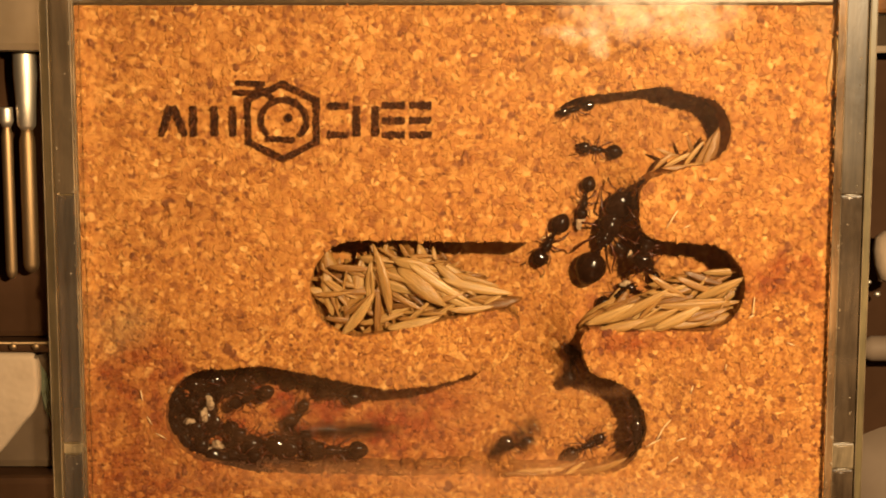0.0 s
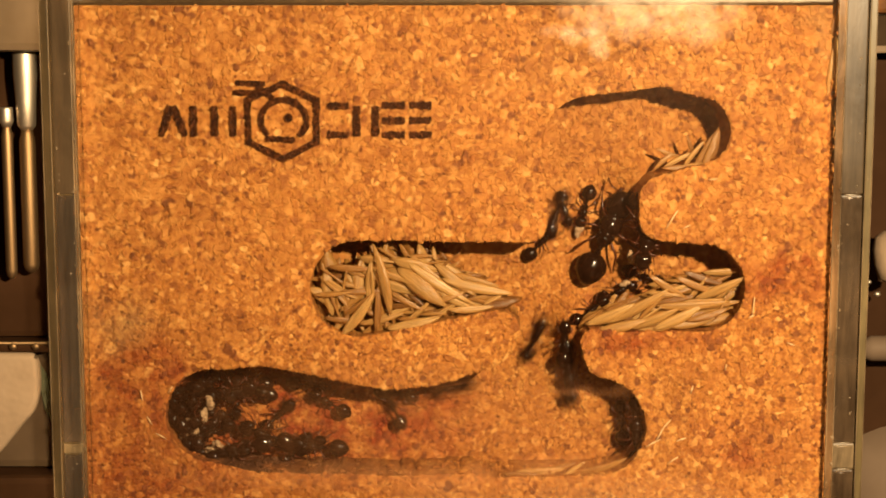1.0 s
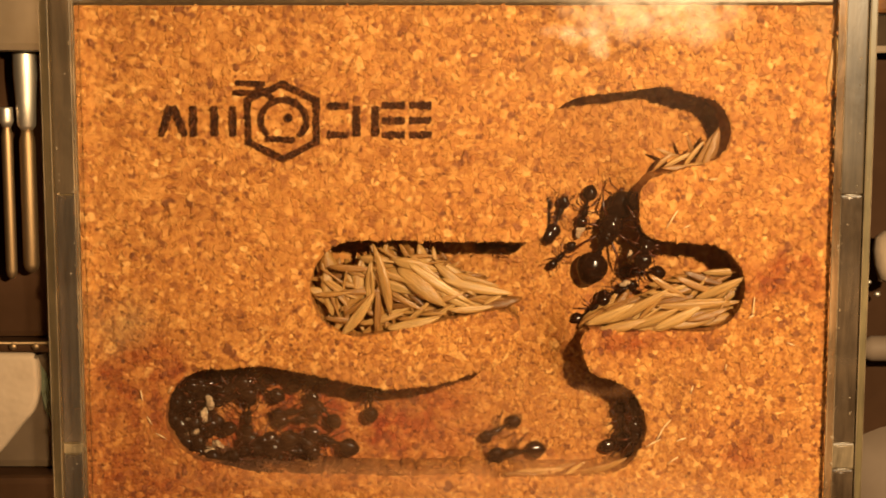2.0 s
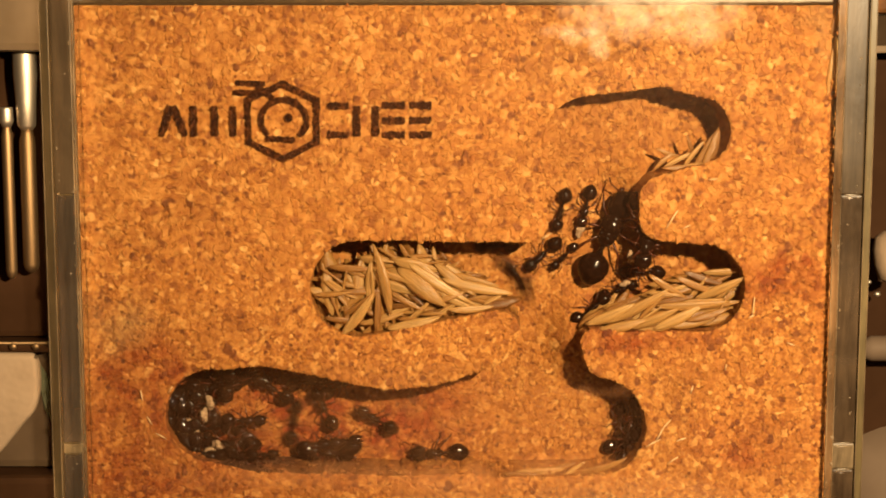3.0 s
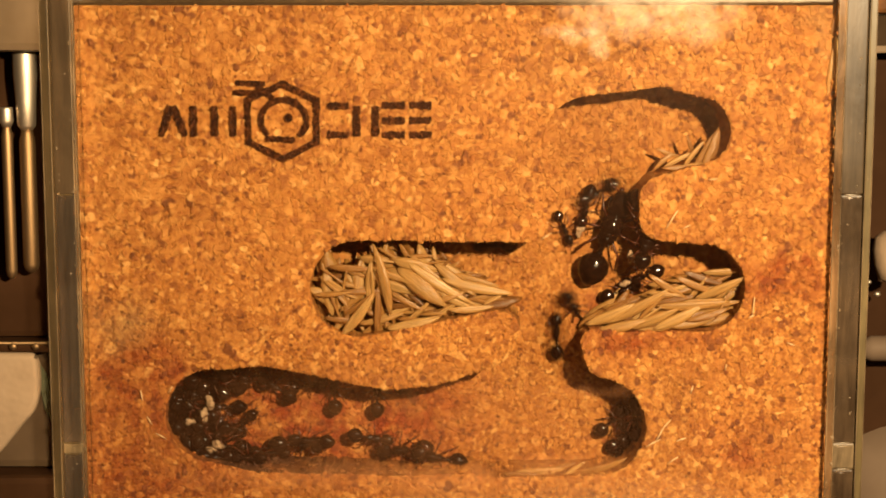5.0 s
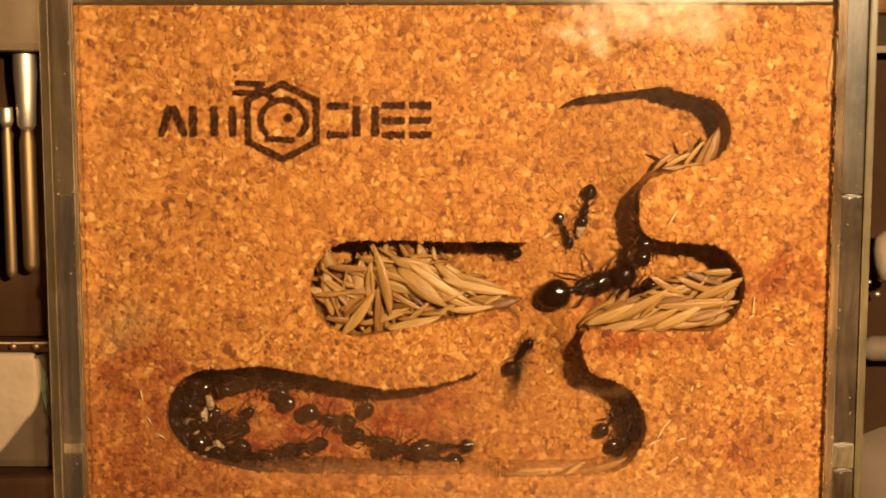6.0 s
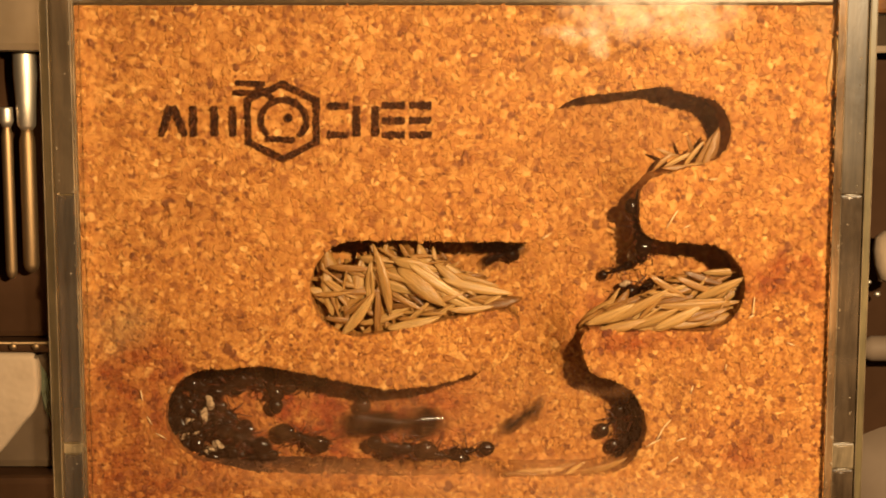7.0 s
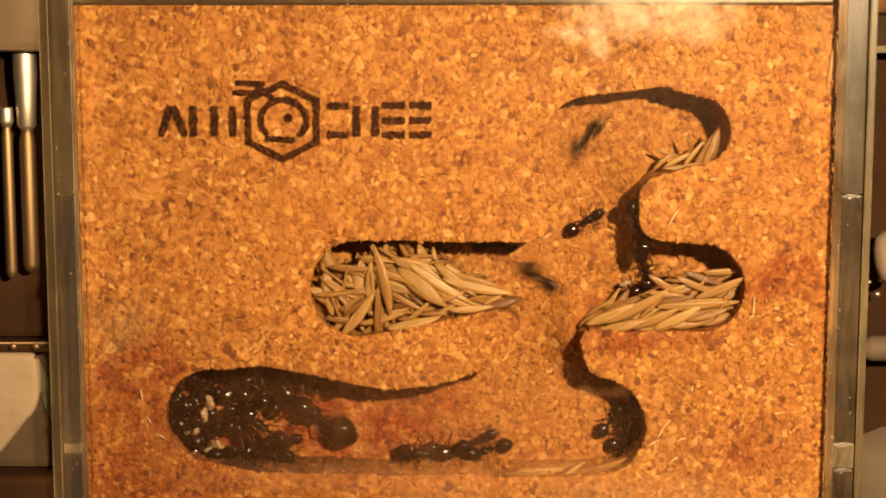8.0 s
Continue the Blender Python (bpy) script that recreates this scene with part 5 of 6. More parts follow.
    ("s", ((0, -14.5, 7.9, -20.7, 0), (1, -6.6, 7.9, -21.5, -10), (3, -14.4, 7.9, -20.2, 30), (4.6, -11.3, 7.9, -20.7, 25), (5.5, 8.3, 7.9, -17.5, 40), (6.3, 12.2, 7.9, -13.5, 60), (6.5, 15.7, 7.9, -8.0, 62), (6.6, 17.2, 7.9, -1.7, 66), (6.7, 15.6, 7.9, 2.6, 110), (6.9, 11.3, 7.9, -0.9, 185), (7, 8.2, 7.9, -1.8, 200), (7.1, 6.5, 7.9, -2.8, 260), (7.2, 7.9, 7.9, -3.7, 320), (7.3, 16.8, 7.9, -3.7, 385), (7.4, 19.9, 7.9, -0.1, 420), (7.5, 19.6, 7.9, 5.3, 440), (7.6, 25.0, 7.9, 12.9, 420), (7.7, 27.2, 7.9, 16.0, 425), (7.8, 27.0, 7.9, 17.1, 495), (7.9, 22.4, 7.9, 17.1, 555), (8, 19.7, 7.9, 14.3, 590))),
    ("s", ((0, 27.1, 3.1, 6.1, 100), (0.3, 26.8, 7.9, 10.0, 105), (0.4, 23.9, 7.9, 14.2, 185), (0.5, 20.3, 7.9, 14.0, 243), (0.6, 19.4, 7.9, 13.9, 248), (0.7, 17.5, 7.9, 13.3, 255), (0.8, 17.6, 7.9, 10.1, 272), (0.9, 16.8, 7.9, 8.6, 262), (1, 15.6, 7.9, 4.1, 250), (1.1, 15.5, 7.9, 3.2, 250), (1.3, 13.7, 7.9, -0.1, 235), (1.6, 10.9, 7.9, -0.7, 190), (2, 7.5, 7.9, -0.6, 182), (8, 7.1, 7.9, -0.6, 180))),
    ("m", ((0, 26.2, 7.0, -1.9, 150), (0.3, 19.8, 7.0, 0.5, 170), (0.4, 16.4, 7.0, 0.5, 180), (0.5, 14.8, 7.0, 0.5, 188), (0.6, 13.4, 3.1, 1.0, 205), (0.7, 12.8, 7.0, -2.5, 272), (0.8, 11.2, 3.1, -10.6, 262), (0.9, 7.5, 7.0, -18.4, 215), (1, 1.3, 7.0, -20.3, 195), (1.2, -6.6, 7.0, -20.8, 186), (1.8, -17.6, 7.0, -22.9, 190), (3, -30.0, 7.0, -25.5, 150), (8, -30.3, 7.0, -25.2, 150))),
    ("m", ((0, 10.6, 7.9, -27.2, 30), (0.1, 9.4, 7.9, -24.6, 70), (0.2, 8.6, 7.9, -19.9, 60), (0.3, 11.2, 7.9, -8.7, 70), (0.4, 11.8, 7.9, -6.0, 40), (0.5, 14.9, 7.9, -3.9, 20), (0.6, 14.6, 7.9, -7.2, -50), (0.7, 17.8, 7.9, -10.3, -70), (0.9, 17.1, 7.9, -14.3, -85), (1.2, 17.8, 7.9, -20.7, -80), (1.5, 21.8, 7.9, -26.5, -30), (1.8, 24.9, 7.9, -28.0, 20), (8, 25.6, 7.9, -27.5, 30))),
    ("m", ((0, 19.7, 7.0, -28.7, 30), (0.2, 21.7, 7.0, -27.7, 50), (0.3, 24.4, 7.0, -25.7, 75), (0.5, 24.8, 7.0, -25.2, 95), (2.8, 24.8, 7.0, -25.7, 95), (8, 24.8, 7.0, -25.9, 98))),
    ("m", ((0, 26.6, 3.4, -23.8, 100), (4, 26.6, 4.9, -24.3, 96), (8, 26.6, 4.9, -24.2, 100))),
    ("m", ((0, 26.4, 3.1, -27.1, 90), (2.9, 25.5, 4.9, -27.7, 80), (3.4, 23.7, 7.0, -28.7, 70), (3.6, 25.0, 7.0, -28.4, 78), (8, 25.3, 6.7, -28.1, 80))),
    ("l", ((0, 27.0, 3.1, 3.5, 280), (5.5, 27.0, 3.1, 3.5, 280), (5.9, 26.8, 3.1, 3.0, 276), (6.6, 27.1, 3.1, 3.9, 274), (8, 27.1, 3.1, 4.1, 272))),
    ("m", ((0, 28.0, 7.0, -0.8, 250), (4, 28.0, 7.0, -0.8, 246), (6, 28.0, 7.0, -0.1, 248), (8, 27.6, 3.1, 0.9, 250))),
    ("l", ((0, 27.3, 3.1, 1.0, 262), (4, 27.3, 3.1, 1.0, 264), (5.6, 27.2, 3.1, 1.0, 262), (6, 27.2, 3.1, 1.3, 262), (6.6, 27.3, 3.1, 2.7, 262), (8, 27.3, 3.1, 2.7, 262))),
    ("m", ((0, -20.5, 7.9, -25.1, 62), (0.1, -20.5, 7.9, -24.6, 48), (0.3, -21.3, 7.9, -24.4, 38), (0.5, -21.9, 7.9, -24.9, 38), (0.7, -20.8, 7.9, -24.1, 30), (0.9, -22.4, 7.9, -24.4, 38), (1.1, -23.3, 7.9, -24.6, 50), (1.3, -21.9, 7.9, -24.6, 60), (1.5, -21.4, 7.9, -24.9, 40), (1.7, -22.4, 7.9, -24.7, 30), (2.4, -17.6, 7.9, -25.5, -20), (2.8, -18.8, 7.9, -25.1, 40), (3, -20.8, 7.9, -25.5, 80), (3.2, -24.7, 7.9, -24.9, 60), (3.4, -26.1, 7.9, -24.6, 50), (3.6, -26.9, 7.9, -24.8, 44), (3.8, -25.7, 7.9, -24.8, 50), (4.4, -25.5, 7.9, -25.0, 52), (4.6, -27.9, 7.9, -25.9, 40), (6, -28.8, 7.9, -25.7, 45), (6.6, -28.7, 7.9, -26.0, 50), (6.8, -29.9, 7.9, -26.3, -30), (7.3, -27.1, 7.9, -28.0, -10), (8, -26.4, 7.9, -28.1, -20))),
    ("l", ((0, -24.0, 6.2, -28.4, -6), (0.5, -23.4, 7.0, -28.4, -8), (1.5, -21.7, 6.5, -28.6, -5), (2.8, -17.6, 7.0, -29.6, -4), (3, -16.4, 7.0, -29.4, -6), (3.2, -19.2, 7.0, -29.5, -4), (3.4, -21.4, 5.3, -29.6, -8), (3.8, -20.7, 6.8, -29.6, -4), (4, -15.3, 7.0, -29.1, 8), (4.2, -17.2, 7.0, -27.6, -4), (4.5, -17.0, 7.0, -27.4, -6), (4.6, -20.0, 7.0, -29.3, 10), (4.7, -20.8, 7.0, -29.1, 8), (5.6, -17.6, 7.0, -26.1, -8), (6, -16.0, 7.0, -24.4, -15), (6.2, -17.0, 7.0, -25.5, -40), (6.4, -16.4, 7.0, -25.5, 30), (6.6, -19.5, 7.0, -24.9, 40), (6.8, -18.6, 7.0, -27.6, -5), (7, -19.6, 7.0, -27.3, -18), (7.2, -22.3, 7.0, -29.4, -10), (8, -24.6, 5.9, -29.4, -8))),
    ("l", ((0, -14.4, 5.5, -28.7, 180), (1.5, -17.6, 7.0, -28.3, 170), (2.8, -11.3, 7.0, -27.3, 150), (3, -15.3, 7.0, -29.1, 190), (3.2, -12.9, 7.0, -26.9, 210), (3.4, -11.3, 7.0, -26.5, 195), (3.6, -6.8, 7.0, -27.1, 185), (3.8, -10.1, 7.0, -26.9, 188), (4, -6.6, 7.0, -26.9, 190), (4.2, -6.1, 7.0, -28.9, 186), (4.6, -5.4, 7.0, -29.1, 184), (6, -5.2, 7.0, -28.9, 184), (7, -4.9, 7.0, -29.1, 182), (7.6, -3.9, 7.0, -29.7, 180), (8, -2.5, 7.0, -29.5, 178))),
    ("m", ((0, -14.4, 7.0, -21.3, 170), (2.8, -16.8, 7.0, -23.7, 120), (3.6, -14.4, 7.0, -21.3, 95), (3.8, -15.0, 7.0, -21.0, 84), (4.7, -15.0, 7.0, -20.8, 84), (5.6, -17.5, 7.0, -21.3, 120), (6, -22.2, 7.0, -20.5, 110), (8, -23.8, 7.0, -21.3, 100))),
    ("m", ((0, -14.6, 7.0, -26.3, 0), (0.1, -8.8, 7.0, -26.4, 0), (0.3, -7.4, 7.0, -29.4, -10), (0.7, -3.9, 7.0, -29.0, 8), (0.9, -5.5, 7.0, -24.7, 85), (1.1, -8.0, 7.0, -22.7, 125), (1.5, -9.6, 7.0, -21.3, 92), (2.8, -10.5, 7.0, -24.5, 92), (3, -9.1, 7.0, -24.9, 150), (3.2, -8.0, 7.0, -23.7, 90), (3.4, -8.5, 7.0, -21.5, 88), (4.7, -8.6, 7.0, -21.3, 88), (5.6, -10.5, 7.0, -21.3, 90), (6.8, -10.6, 7.0, -21.3, 90), (7.2, -14.4, 7.0, -20.5, 150), (8, -17.5, 7.0, -20.5, 170))),
    ("m", ((0, -26.9, 7.0, -20.5, 160), (2.8, -23.8, 7.0, -20.5, 150), (4, -22.4, 7.0, -20.5, 140), (6.4, -24.6, 7.0, -20.0, 150), (8, -25.2, 7.0, -20.5, 150))),
    ("m", ((0, -30.1, 7.0, -21.3, 200), (0.3, -27.7, 7.0, -21.3, 260), (0.7, -27.9, 7.0, -23.7, 300), (1.1, -28.8, 7.0, -21.3, 250), (1.5, -27.0, 7.0, -22.5, 200), (2.1, -27.0, 7.0, -24.1, 280), (3, -27.8, 7.0, -24.9, 360), (3.8, -28.5, 7.0, -23.5, 360), (4.3, -30.1, 7.0, -22.9, 300), (4.6, -30.5, 7.0, -22.5, 230), (6, -29.7, 7.0, -24.9, 150), (8, -28.5, 7.0, -23.3, 120))),
    ("m", ((0, -28.2, 3.2, -29.2, 5), (1.5, -29.7, 3.2, -28.7, 12), (3, -28.5, 3.2, -29.0, 2), (4.6, -27.4, 3.2, -29.2, -4), (6.4, -26.8, 5.0, -29.4, 6), (8, -24.0, 5.9, -29.8, -20))),
    ("s", ((0, -21.9, 7.0, -26.9, 250), (0.6, -20.0, 6.8, -29.0, 200), (1.4, -21.5, 6.5, -28.9, 275), (2.2, -23.9, 6.8, -29.8, 330), (3, -25.7, 5.6, -29.7, 368), (4.2, -23.4, 7.0, -29.1, 348), (4.6, -24.7, 7.0, -29.4, 352), (6, -22.4, 7.0, -29.7, 370), (6.6, -25.7, 5.6, -29.7, 360), (8, -28.0, 4.7, -29.1, 360))),
    ("c", ((0, -36.0, 3.2, -19.7, 196), (1.1, -35.8, 3.2, -19.7, 187), (2, -36.2, 3.2, -19.8, 193), (3.1, -36.1, 3.2, -19.9, 199), (4.2, -35.7, 3.8, -19.8, 203), (5, -36.1, 3.2, -19.7, 210), (5.9, -35.8, 3.2, -19.8, 204), (6.8, -36.2, 3.2, -19.8, 202), (8, -36.0, 3.2, -19.3, 210))),
    ("c", ((0, -35.4, 7.0, -23.2, 130), (1.1, -35.3, 7.0, -23.3, 117), (2, -35.2, 7.0, -23.0, 132), (3.1, -35.1, 7.0, -22.8, 109), (4.2, -35.7, 7.0, -23.4, 118), (5, -35.3, 7.0, -22.9, 120), (5.9, -35.5, 7.0, -23.0, 122), (6.8, -35.4, 7.0, -23.3, 125), (8, -35.1, 7.0, -23.3, 133))),
    ("c", ((0, -36.4, 4.0, -24.2, 272), (1.1, -36.2, 4.3, -24.7, 263), (2, -36.4, 4.0, -24.2, 271), (3.1, -36.4, 3.4, -24.1, 249), (4.2, -36.2, 3.7, -24.6, 250), (5, -36.3, 4.0, -24.4, 252), (5.9, -36.6, 3.1, -24.4, 272), (6.8, -36.7, 3.1, -24.3, 249), (8, -36.4, 4.0, -24.3, 272))),
    ("c", ((0, -33.6, 7.0, -21.5, 53), (1.1, -34.1, 7.0, -21.2, 42), (2, -34.3, 7.0, -21.3, 37), (3.1, -33.9, 7.0, -21.2, 27), (4.2, -33.7, 7.0, -21.3, 52), (5, -33.7, 7.0, -21.4, 38), (5.9, -34.0, 7.0, -21.6, 42), (6.8, -33.9, 7.0, -21.5, 52), (8, -34.0, 7.0, -21.4, 46))),
    ("c", ((0, -35.4, 3.2, -26.4, 313), (1.1, -35.2, 3.2, -26.6, 286), (2, -35.3, 3.2, -26.6, 286), (3.1, -35.1, 3.2, -26.7, 287), (4.2, -35.1, 3.2, -26.6, 305), (5, -35.3, 3.2, -26.7, 306), (5.9, -35.6, 3.2, -26.3, 304), (6.8, -35.0, 4.1, -26.6, 298), (8, -35.1, 3.2, -26.5, 296))),
    ("c", ((0, -34.1, 7.0, -26.4, 22), (1.1, -34.1, 7.0, -26.4, 27), (2, -34.3, 7.0, -26.5, 26), (3.1, -34.1, 7.0, -26.3, 28), (4.2, -34.1, 7.0, -26.2, 18), (5, -33.8, 7.0, -26.2, 15), (5.9, -34.1, 7.0, -26.7, 18), (6.8, -33.6, 7.0, -26.2, 15), (8, -33.8, 7.0, -26.7, 18))),
    ("c", ((0, -32.5, 7.0, -20.1, 160), (1.1, -32.5, 7.0, -20.6, 169), (2, -32.5, 7.0, -20.2, 168), (3.1, -32.1, 7.0, -20.6, 155), (4.2, -32.5, 7.0, -20.2, 168), (5, -32.4, 7.0, -20.3, 157), (5.9, -32.3, 7.0, -20.3, 171), (6.8, -32.5, 7.0, -20.0, 172), (8, -32.0, 7.0, -20.7, 158))),
    ("c", ((0, -34.0, 3.1, -29.3, 242), (1.1, -34.2, 3.1, -29.2, 254), (2, -34.3, 3.1, -28.9, 245), (3.1, -34.5, 3.1, -28.7, 252), (4.2, -34.5, 3.1, -29.2, 237), (5, -34.0, 3.1, -29.1, 261), (5.9, -34.0, 3.1, -29.3, 252), (6.8, -34.7, 3.1, -29.2, 240), (8, -34.5, 3.1, -29.1, 250))),
    ("c", ((0, -31.0, 3.1, -29.3, 13), (1.1, -31.1, 3.1, -28.9, 20), (2, -31.0, 3.1, -29.2, 5), (3.1, -31.2, 3.1, -29.0, 18), (4.2, -31.2, 3.1, -29.2, 21), (5, -30.7, 3.1, -29.2, -3), (5.9, -30.8, 3.1, -29.3, -2), (6.8, -31.1, 3.1, -28.9, 10), (8, -31.0, 3.1, -29.0, 17))),
    ("c", ((0, -37.5, 3.1, -21.9, 79), (1.1, -37.4, 3.1, -21.9, 103), (2, -36.8, 3.1, -21.9, 90), (3.1, -37.3, 3.1, -22.0, 85), (4.2, -37.0, 3.1, -22.2, 86), (5, -37.4, 3.1, -22.0, 79), (5.9, -37.1, 3.1, -22.3, 86), (6.8, -37.4, 3.1, -21.9, 86), (8, -37.0, 3.1, -22.3, 86))),
    ("c", ((0, -31.5, 7.0, -26.6, 198), (1.1, -31.8, 7.0, -26.5, 205), (2, -31.8, 7.0, -26.7, 198), (3.1, -31.9, 7.0, -26.6, 205), (4.2, -32.1, 7.0, -26.5, 197), (5, -31.4, 7.0, -26.8, 196), (5.9, -31.4, 7.0, -26.7, 193), (6.8, -31.8, 7.0, -26.3, 208), (8, -31.6, 7.0, -26.8, 208))),
    ("c", ((0, -29.6, 7.5, -19.7, 351), (1.1, -30.0, 7.5, -19.6, 336), (2, -30.0, 7.5, -19.7, 337), (3.1, -30.0, 7.5, -19.3, 360), (4.2, -30.0, 7.5, -19.2, 359), (5, -30.0, 7.5, -19.7, 354), (5.9, -29.5, 7.5, -19.8, 352), (6.8, -29.5, 7.5, -19.2, 357), (8, -29.7, 7.5, -19.6, 338))),
    ("c", ((0, -35.4, 7.0, -25.2, 47), (1.1, -35.8, 7.0, -25.0, 69), (2, -35.8, 7.0, -24.7, 52), (3.1, -35.5, 7.0, -25.1, 57), (4.2, -35.7, 7.0, -24.8, 55), (5, -35.7, 7.0, -24.6, 60), (5.9, -35.2, 7.0, -24.9, 66), (6.8, -35.9, 7.0, -25.0, 67), (8, -35.5, 7.0, -24.9, 59))),
    ("c", ((0, -35.9, 3.1, -28.9, 130), (1.1, -36.3, 3.1, -28.8, 151), (2, -36.0, 3.1, -28.6, 146), (3.1, -36.3, 3.1, -28.5, 131), (4.2, -36.0, 3.1, -28.5, 132), (5, -35.9, 3.1, -28.9, 134), (5.9, -35.9, 3.1, -28.6, 149), (6.8, -36.0, 3.1, -28.5, 132), (8, -36.4, 3.1, -28.6, 136))),
    ("c", ((0, -33.6, 7.5, -23.8, 325), (1.1, -33.1, 7.5, -23.6, 343), (2, -33.3, 7.5, -23.9, 329), (3.1, -33.1, 7.5, -24.0, 331), (4.2, -33.3, 7.5, -24.0, 339), (5, -33.4, 7.5, -24.0, 342), (5.9, -33.3, 7.5, -23.7, 322), (6.8, -33.2, 7.5, -24.0, 342), (8, -33.0, 7.5, -23.7, 321))),
    ("c", ((0, -27.2, 7.8, -19.0, 180), (1.1, -26.7, 7.8, -19.5, 168), (2, -26.7, 7.8, -19.1, 172), (3.1, -26.8, 7.8, -19.0, 163), (4.2, -26.7, 7.8, -19.1, 170), (5, -26.9, 7.8, -19.3, 161), (5.9, -27.1, 7.8, -19.2, 174), (6.8, -27.2, 7.8, -19.3, 187), (8, -27.1, 7.8, -19.3, 164))),
    ("s", ((0, -19.3, 7.8, -20.0, -5), (1.1, -18.8, 7.8, -20.1, -6), (2, -18.8, 7.8, -19.8, 12), (3.1, -18.9, 7.8, -19.7, 9), (4.2, -19.0, 7.8, -20.1, -1), (5, -19.0, 7.8, -20.2, 9), (5.9, -19.1, 7.8, -19.6, 4), (6.8, -19.3, 7.8, -20.0, 9), (8, -19.1, 7.8, -19.7, 9))),
    ("c", ((0, -36.4, 3.2, -20.2, 330), (1.1, -36.3, 3.2, -20.2, 332), (2, -36.7, 3.2, -20.3, 326), (3.1, -36.4, 3.2, -20.5, 324), (4.2, -36.5, 3.2, -20.3, 310), (5, -36.8, 3.2, -20.6, 327), (5.9, -36.4, 3.2, -20.6, 316), (6.8, -36.7, 3.2, -20.3, 330), (8, -36.8, 3.2, -20.4, 312))),
    ("c", ((0, -34.4, 8.0, -24.2, 195), (1.1, -34.6, 8.0, -24.4, 207), (2, -34.7, 8.0, -24.6, 189), (3.1, -34.7, 8.0, -24.1, 189), (4.2, -34.4, 8.0, -24.5, 191), (5, -34.8, 8.0, -24.3, 206), (5.9, -34.3, 8.0, -24.5, 202), (6.8, -34.9, 8.0, -24.3, 191), (8, -34.6, 8.0, -24.4, 191))),
    ("c", ((0, -36.0, 3.2, -25.7, 16), (1.1, -35.6, 3.2, -25.8, 42), (2, -35.9, 3.2, -25.6, 32), (3.1, -35.7, 3.2, -25.8, 35), (4.2, -36.0, 3.2, -25.8, 29), (5, -35.7, 3.2, -25.7, 16), (5.9, -35.6, 3.2, -25.6, 29), (6.8, -35.8, 3.2, -25.5, 21), (8, -35.8, 3.2, -25.3, 30))),
    ("c", ((0, -33.3, 3.2, -28.2, 161), (1.1, -33.0, 3.2, -28.5, 149), (2, -33.2, 3.2, -28.3, 147), (3.1, -33.5, 3.2, -28.1, 148), (4.2, -33.4, 3.2, -28.5, 155), (5, -33.1, 3.2, -28.4, 149), (5.9, -33.1, 3.2, -28.3, 171), (6.8, -33.2, 3.2, -28.4, 155), (8, -33.2, 3.2, -28.5, 170))),
    ("c", ((0, -33.1, 7.0, -22.4, 99), (1.1, -33.4, 7.0, -22.0, 88), (2, -33.3, 7.0, -22.0, 99), (3.1, -32.9, 7.0, -22.3, 97), (4.2, -32.9, 7.0, -22.1, 99), (5, -32.9, 7.0, -22.2, 91), (5.9, -32.7, 7.0, -22.4, 96), (6.8, -33.2, 7.0, -22.3, 102), (8, -33.3, 7.0, -21.9, 91))),
    ("c", ((0, -37.1, 3.2, -23.7, 78), (1.1, -37.6, 3.2, -23.8, 70), (2, -37.4, 3.2, -23.8, 66), (3.1, -37.6, 3.2, -23.8, 79), (4.2, -37.7, 3.2, -23.7, 78), (5, -37.4, 3.2, -24.1, 67), (5.9, -37.4, 3.2, -23.9, 66), (6.8, -37.0, 3.2, -23.8, 68), (8, -37.3, 3.2, -23.8, 83))),
    ("s", ((0, -3.0, 7.6, -6.0, 0), (7.6, -3.0, 7.6, -6.0, 0), (7.75, 3.0, 7.6, -4.5, 0), (7.9, 9.0, 7.6, -4.2, -10), (8, 13.4, 7.6, -4.9, -38))),
    ("m", ((0, -30.3, 6.4, -28.4, 20), (1.5, -27.9, 6.4, -28.6, 8), (3, -14.5, 6.4, -28.0, 10), (3.5, -12.1, 6.4, -27.2, 6), (4, -9.8, 6.4, -27.5, -8), (4.5, -10.2, 6.4, -27.2, -6), (6, -9.8, 6.4, -27.3, -14), (7, -7.4, 6.4, -28.3, -10), (8, 4.6, 6.4, -27.7, 24))),
    ("m", ((0, -20.6, 6.4, -28.6, 190), (1.5, -22.4, 6.4, -28.0, 176), (3, -17.0, 6.4, -28.3, 184), (4.5, -17.6, 6.4, -27.4, 172), (6, -19.2, 6.4, -28.4, 188), (7, -19.2, 6.4, -27.2, 160), (8, -24.8, 6.4, -28.6, 175))),
    ("l", ((0, -25.5, 6.4, -27.6, 165), (0.5, -23.6, 6.4, -27.4, 178), (1, -24.4, 6.4, -26.8, 160), (1.6, -22.8, 6.4, -27.2, 172), (2.6, -27.4, 6.4, -27.8, 190), (3.2, -29.5, 5.4, -28.0, 175), (6.6, -30.4, 5.0, -27.6, 168), (7.2, -25.8, 5.4, -26.6, 150), (8, -24.6, 5.4, -25.6, 142))),
    ("m", ((0, -21.4, 6.4, -27.4, 12), (0.5, -20.2, 6.4, -26.6, 30), (1, -19.4, 6.4, -28.0, 8), (1.6, -20.4, 6.4, -27.0, -6), (2.6, -25.6, 6.4, -28.4, 10), (3.5, -31.6, 4.8, -27.4, 40), (6.7, -31.2, 4.8, -27.2, 52), (7.3, -24.6, 5.2, -27.9, 30), (8, -22.6, 5.2, -27.6, 12))),
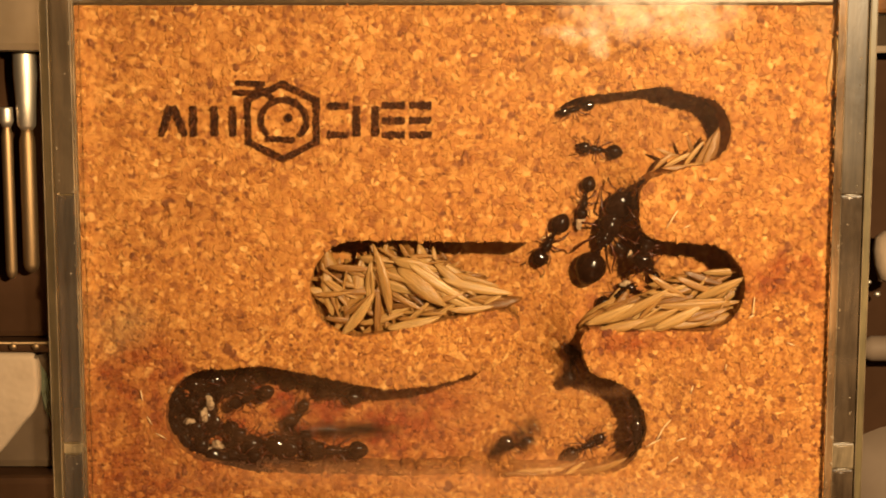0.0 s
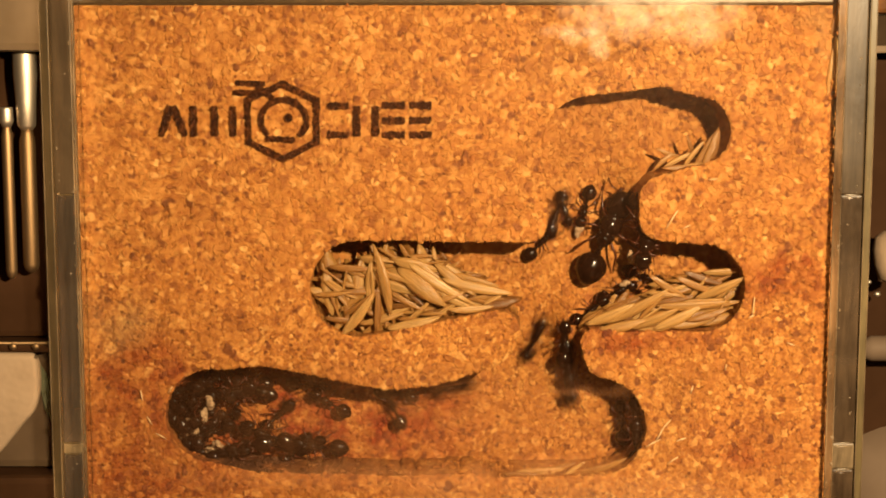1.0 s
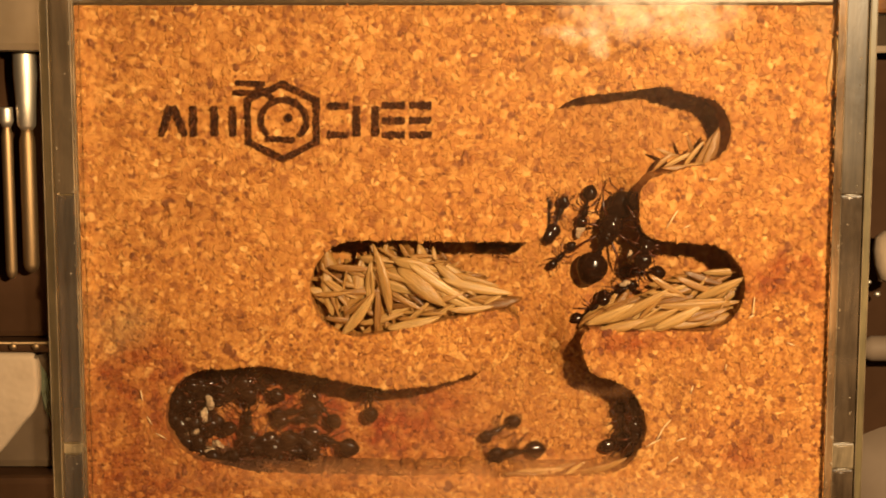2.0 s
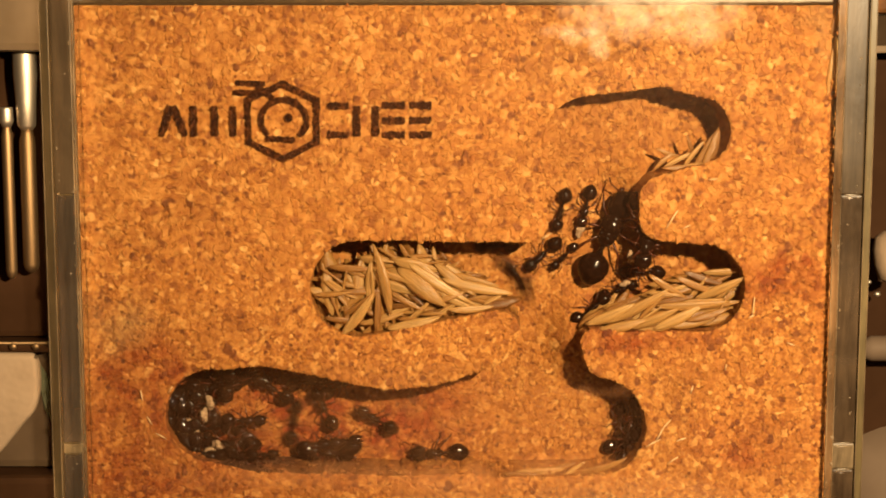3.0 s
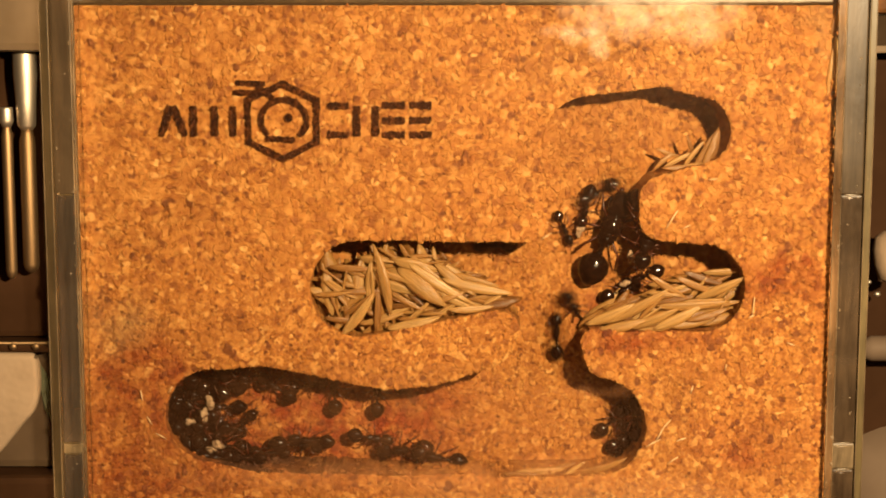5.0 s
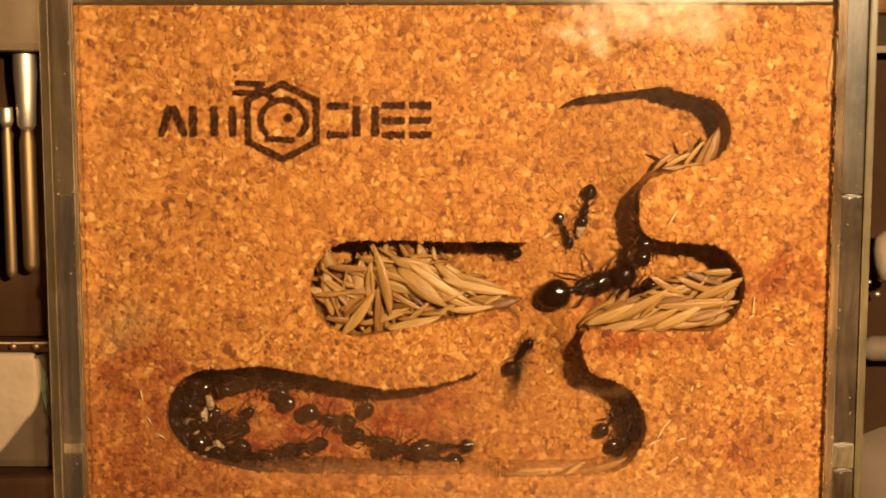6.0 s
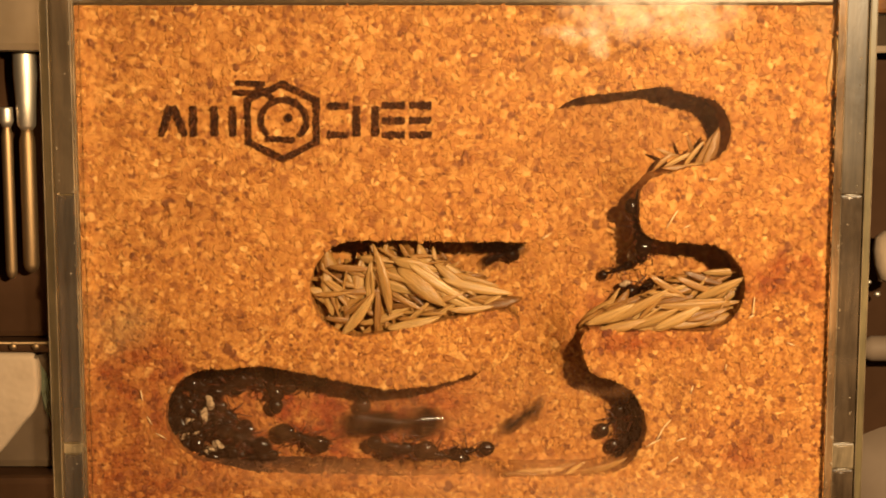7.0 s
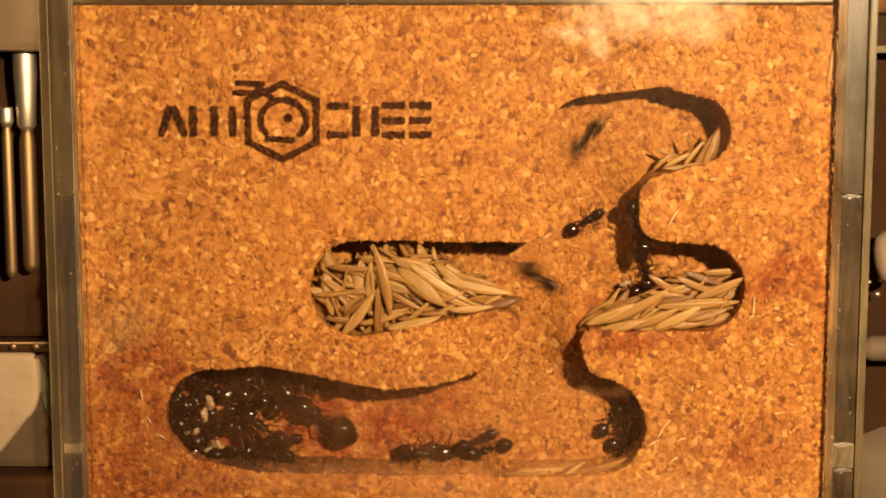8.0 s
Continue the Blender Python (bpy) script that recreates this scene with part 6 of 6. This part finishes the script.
    ("l", ((0, -30.4, 6.4, -20.4, 20), (1.2, -29.6, 6.4, -20.8, 12), (2.6, -31.4, 6.4, -20.2, 28), (5, -32.6, 6.4, -19.8, 36), (6.8, -31.6, 6.4, -20.2, 30), (7.5, -25.8, 6.4, -20.8, 12), (8, -25.2, 6.4, -20.9, 8))),
    ("m", ((0, -26.4, 6.0, -21.4, 200), (1.4, -27.6, 6.0, -21.0, 188), (2.8, -31.0, 6.0, -22.0, 214), (5, -34.4, 5.4, -21.6, 230), (6.8, -34.0, 5.4, -21.8, 224), (7.5, -27.6, 5.8, -23.0, 205), (8, -27.0, 5.8, -22.6, 196))),
    ("c", ((0, -30.7, 8.0, -20.5, 177), (1.1, -30.4, 8.0, -20.6, 198), (2, -30.6, 8.0, -21.0, 184), (3.1, -30.8, 8.0, -20.6, 198), (4.2, -30.5, 8.0, -20.6, 178), (5, -30.4, 8.0, -21.0, 192), (5.9, -31.0, 8.0, -20.4, 178), (6.8, -30.8, 8.0, -20.4, 177), (8, -30.5, 8.0, -21.0, 181))),
)


def gait(who, rows):
    """Swing the legs in two tripods while the ant walks; hold them nearly still while it stands."""
    times = [i * 0.2 for i in range(41)]
    spots = [(np.interp(t, [r[0] for r in rows], [r[1] for r in rows]), np.interp(t, [r[0] for r in rows], [r[3] for r in rows])) for t in times]
    legs = [c for c in who.children if c.name.startswith("leg")]
    for n, leg in enumerate(legs):
        at, keys = leg.location.copy(), []
        for i, t in enumerate(times):
            a, b = spots[max(0, i - 1)], spots[min(40, i + 1)]
            pace = math.hypot(b[0] - a[0], b[1] - a[1])
            swing = (15 if pace > 0.8 else 2) * math.sin(2.4 * i + (math.pi if n in (0, 3, 4) else 0))
            keys.append((t, pose(at.x, at.y, at.z, 0, 0, swing)))
        walk(leg, keys)


def motions():
    cast = [QUEEN if size == "q" else spawn(size) for size, rows in TRACKS]
    for who, (size, rows) in zip(cast, TRACKS):
        walk(who, [(t, pose(x * MM, min(y, float(floor_depth(x, z)) - 0.25) * MM, z * MM, 90, -a, 0)) for t, x, y, z, a in rows])
        if len(rows) > 13:
            gait(who, rows)
    # the larva in the jaws of the worker beside the queen
    held = TRACKS[1][1]
    walk(CARRIED, [(t, pose((x + 3.5 * math.cos(radians(a))) * MM, (y - 1.0) * MM, (z + 3.5 * math.sin(radians(a))) * MM, 90, -a, 0)) for t, x, y, z, a in held])


motions()
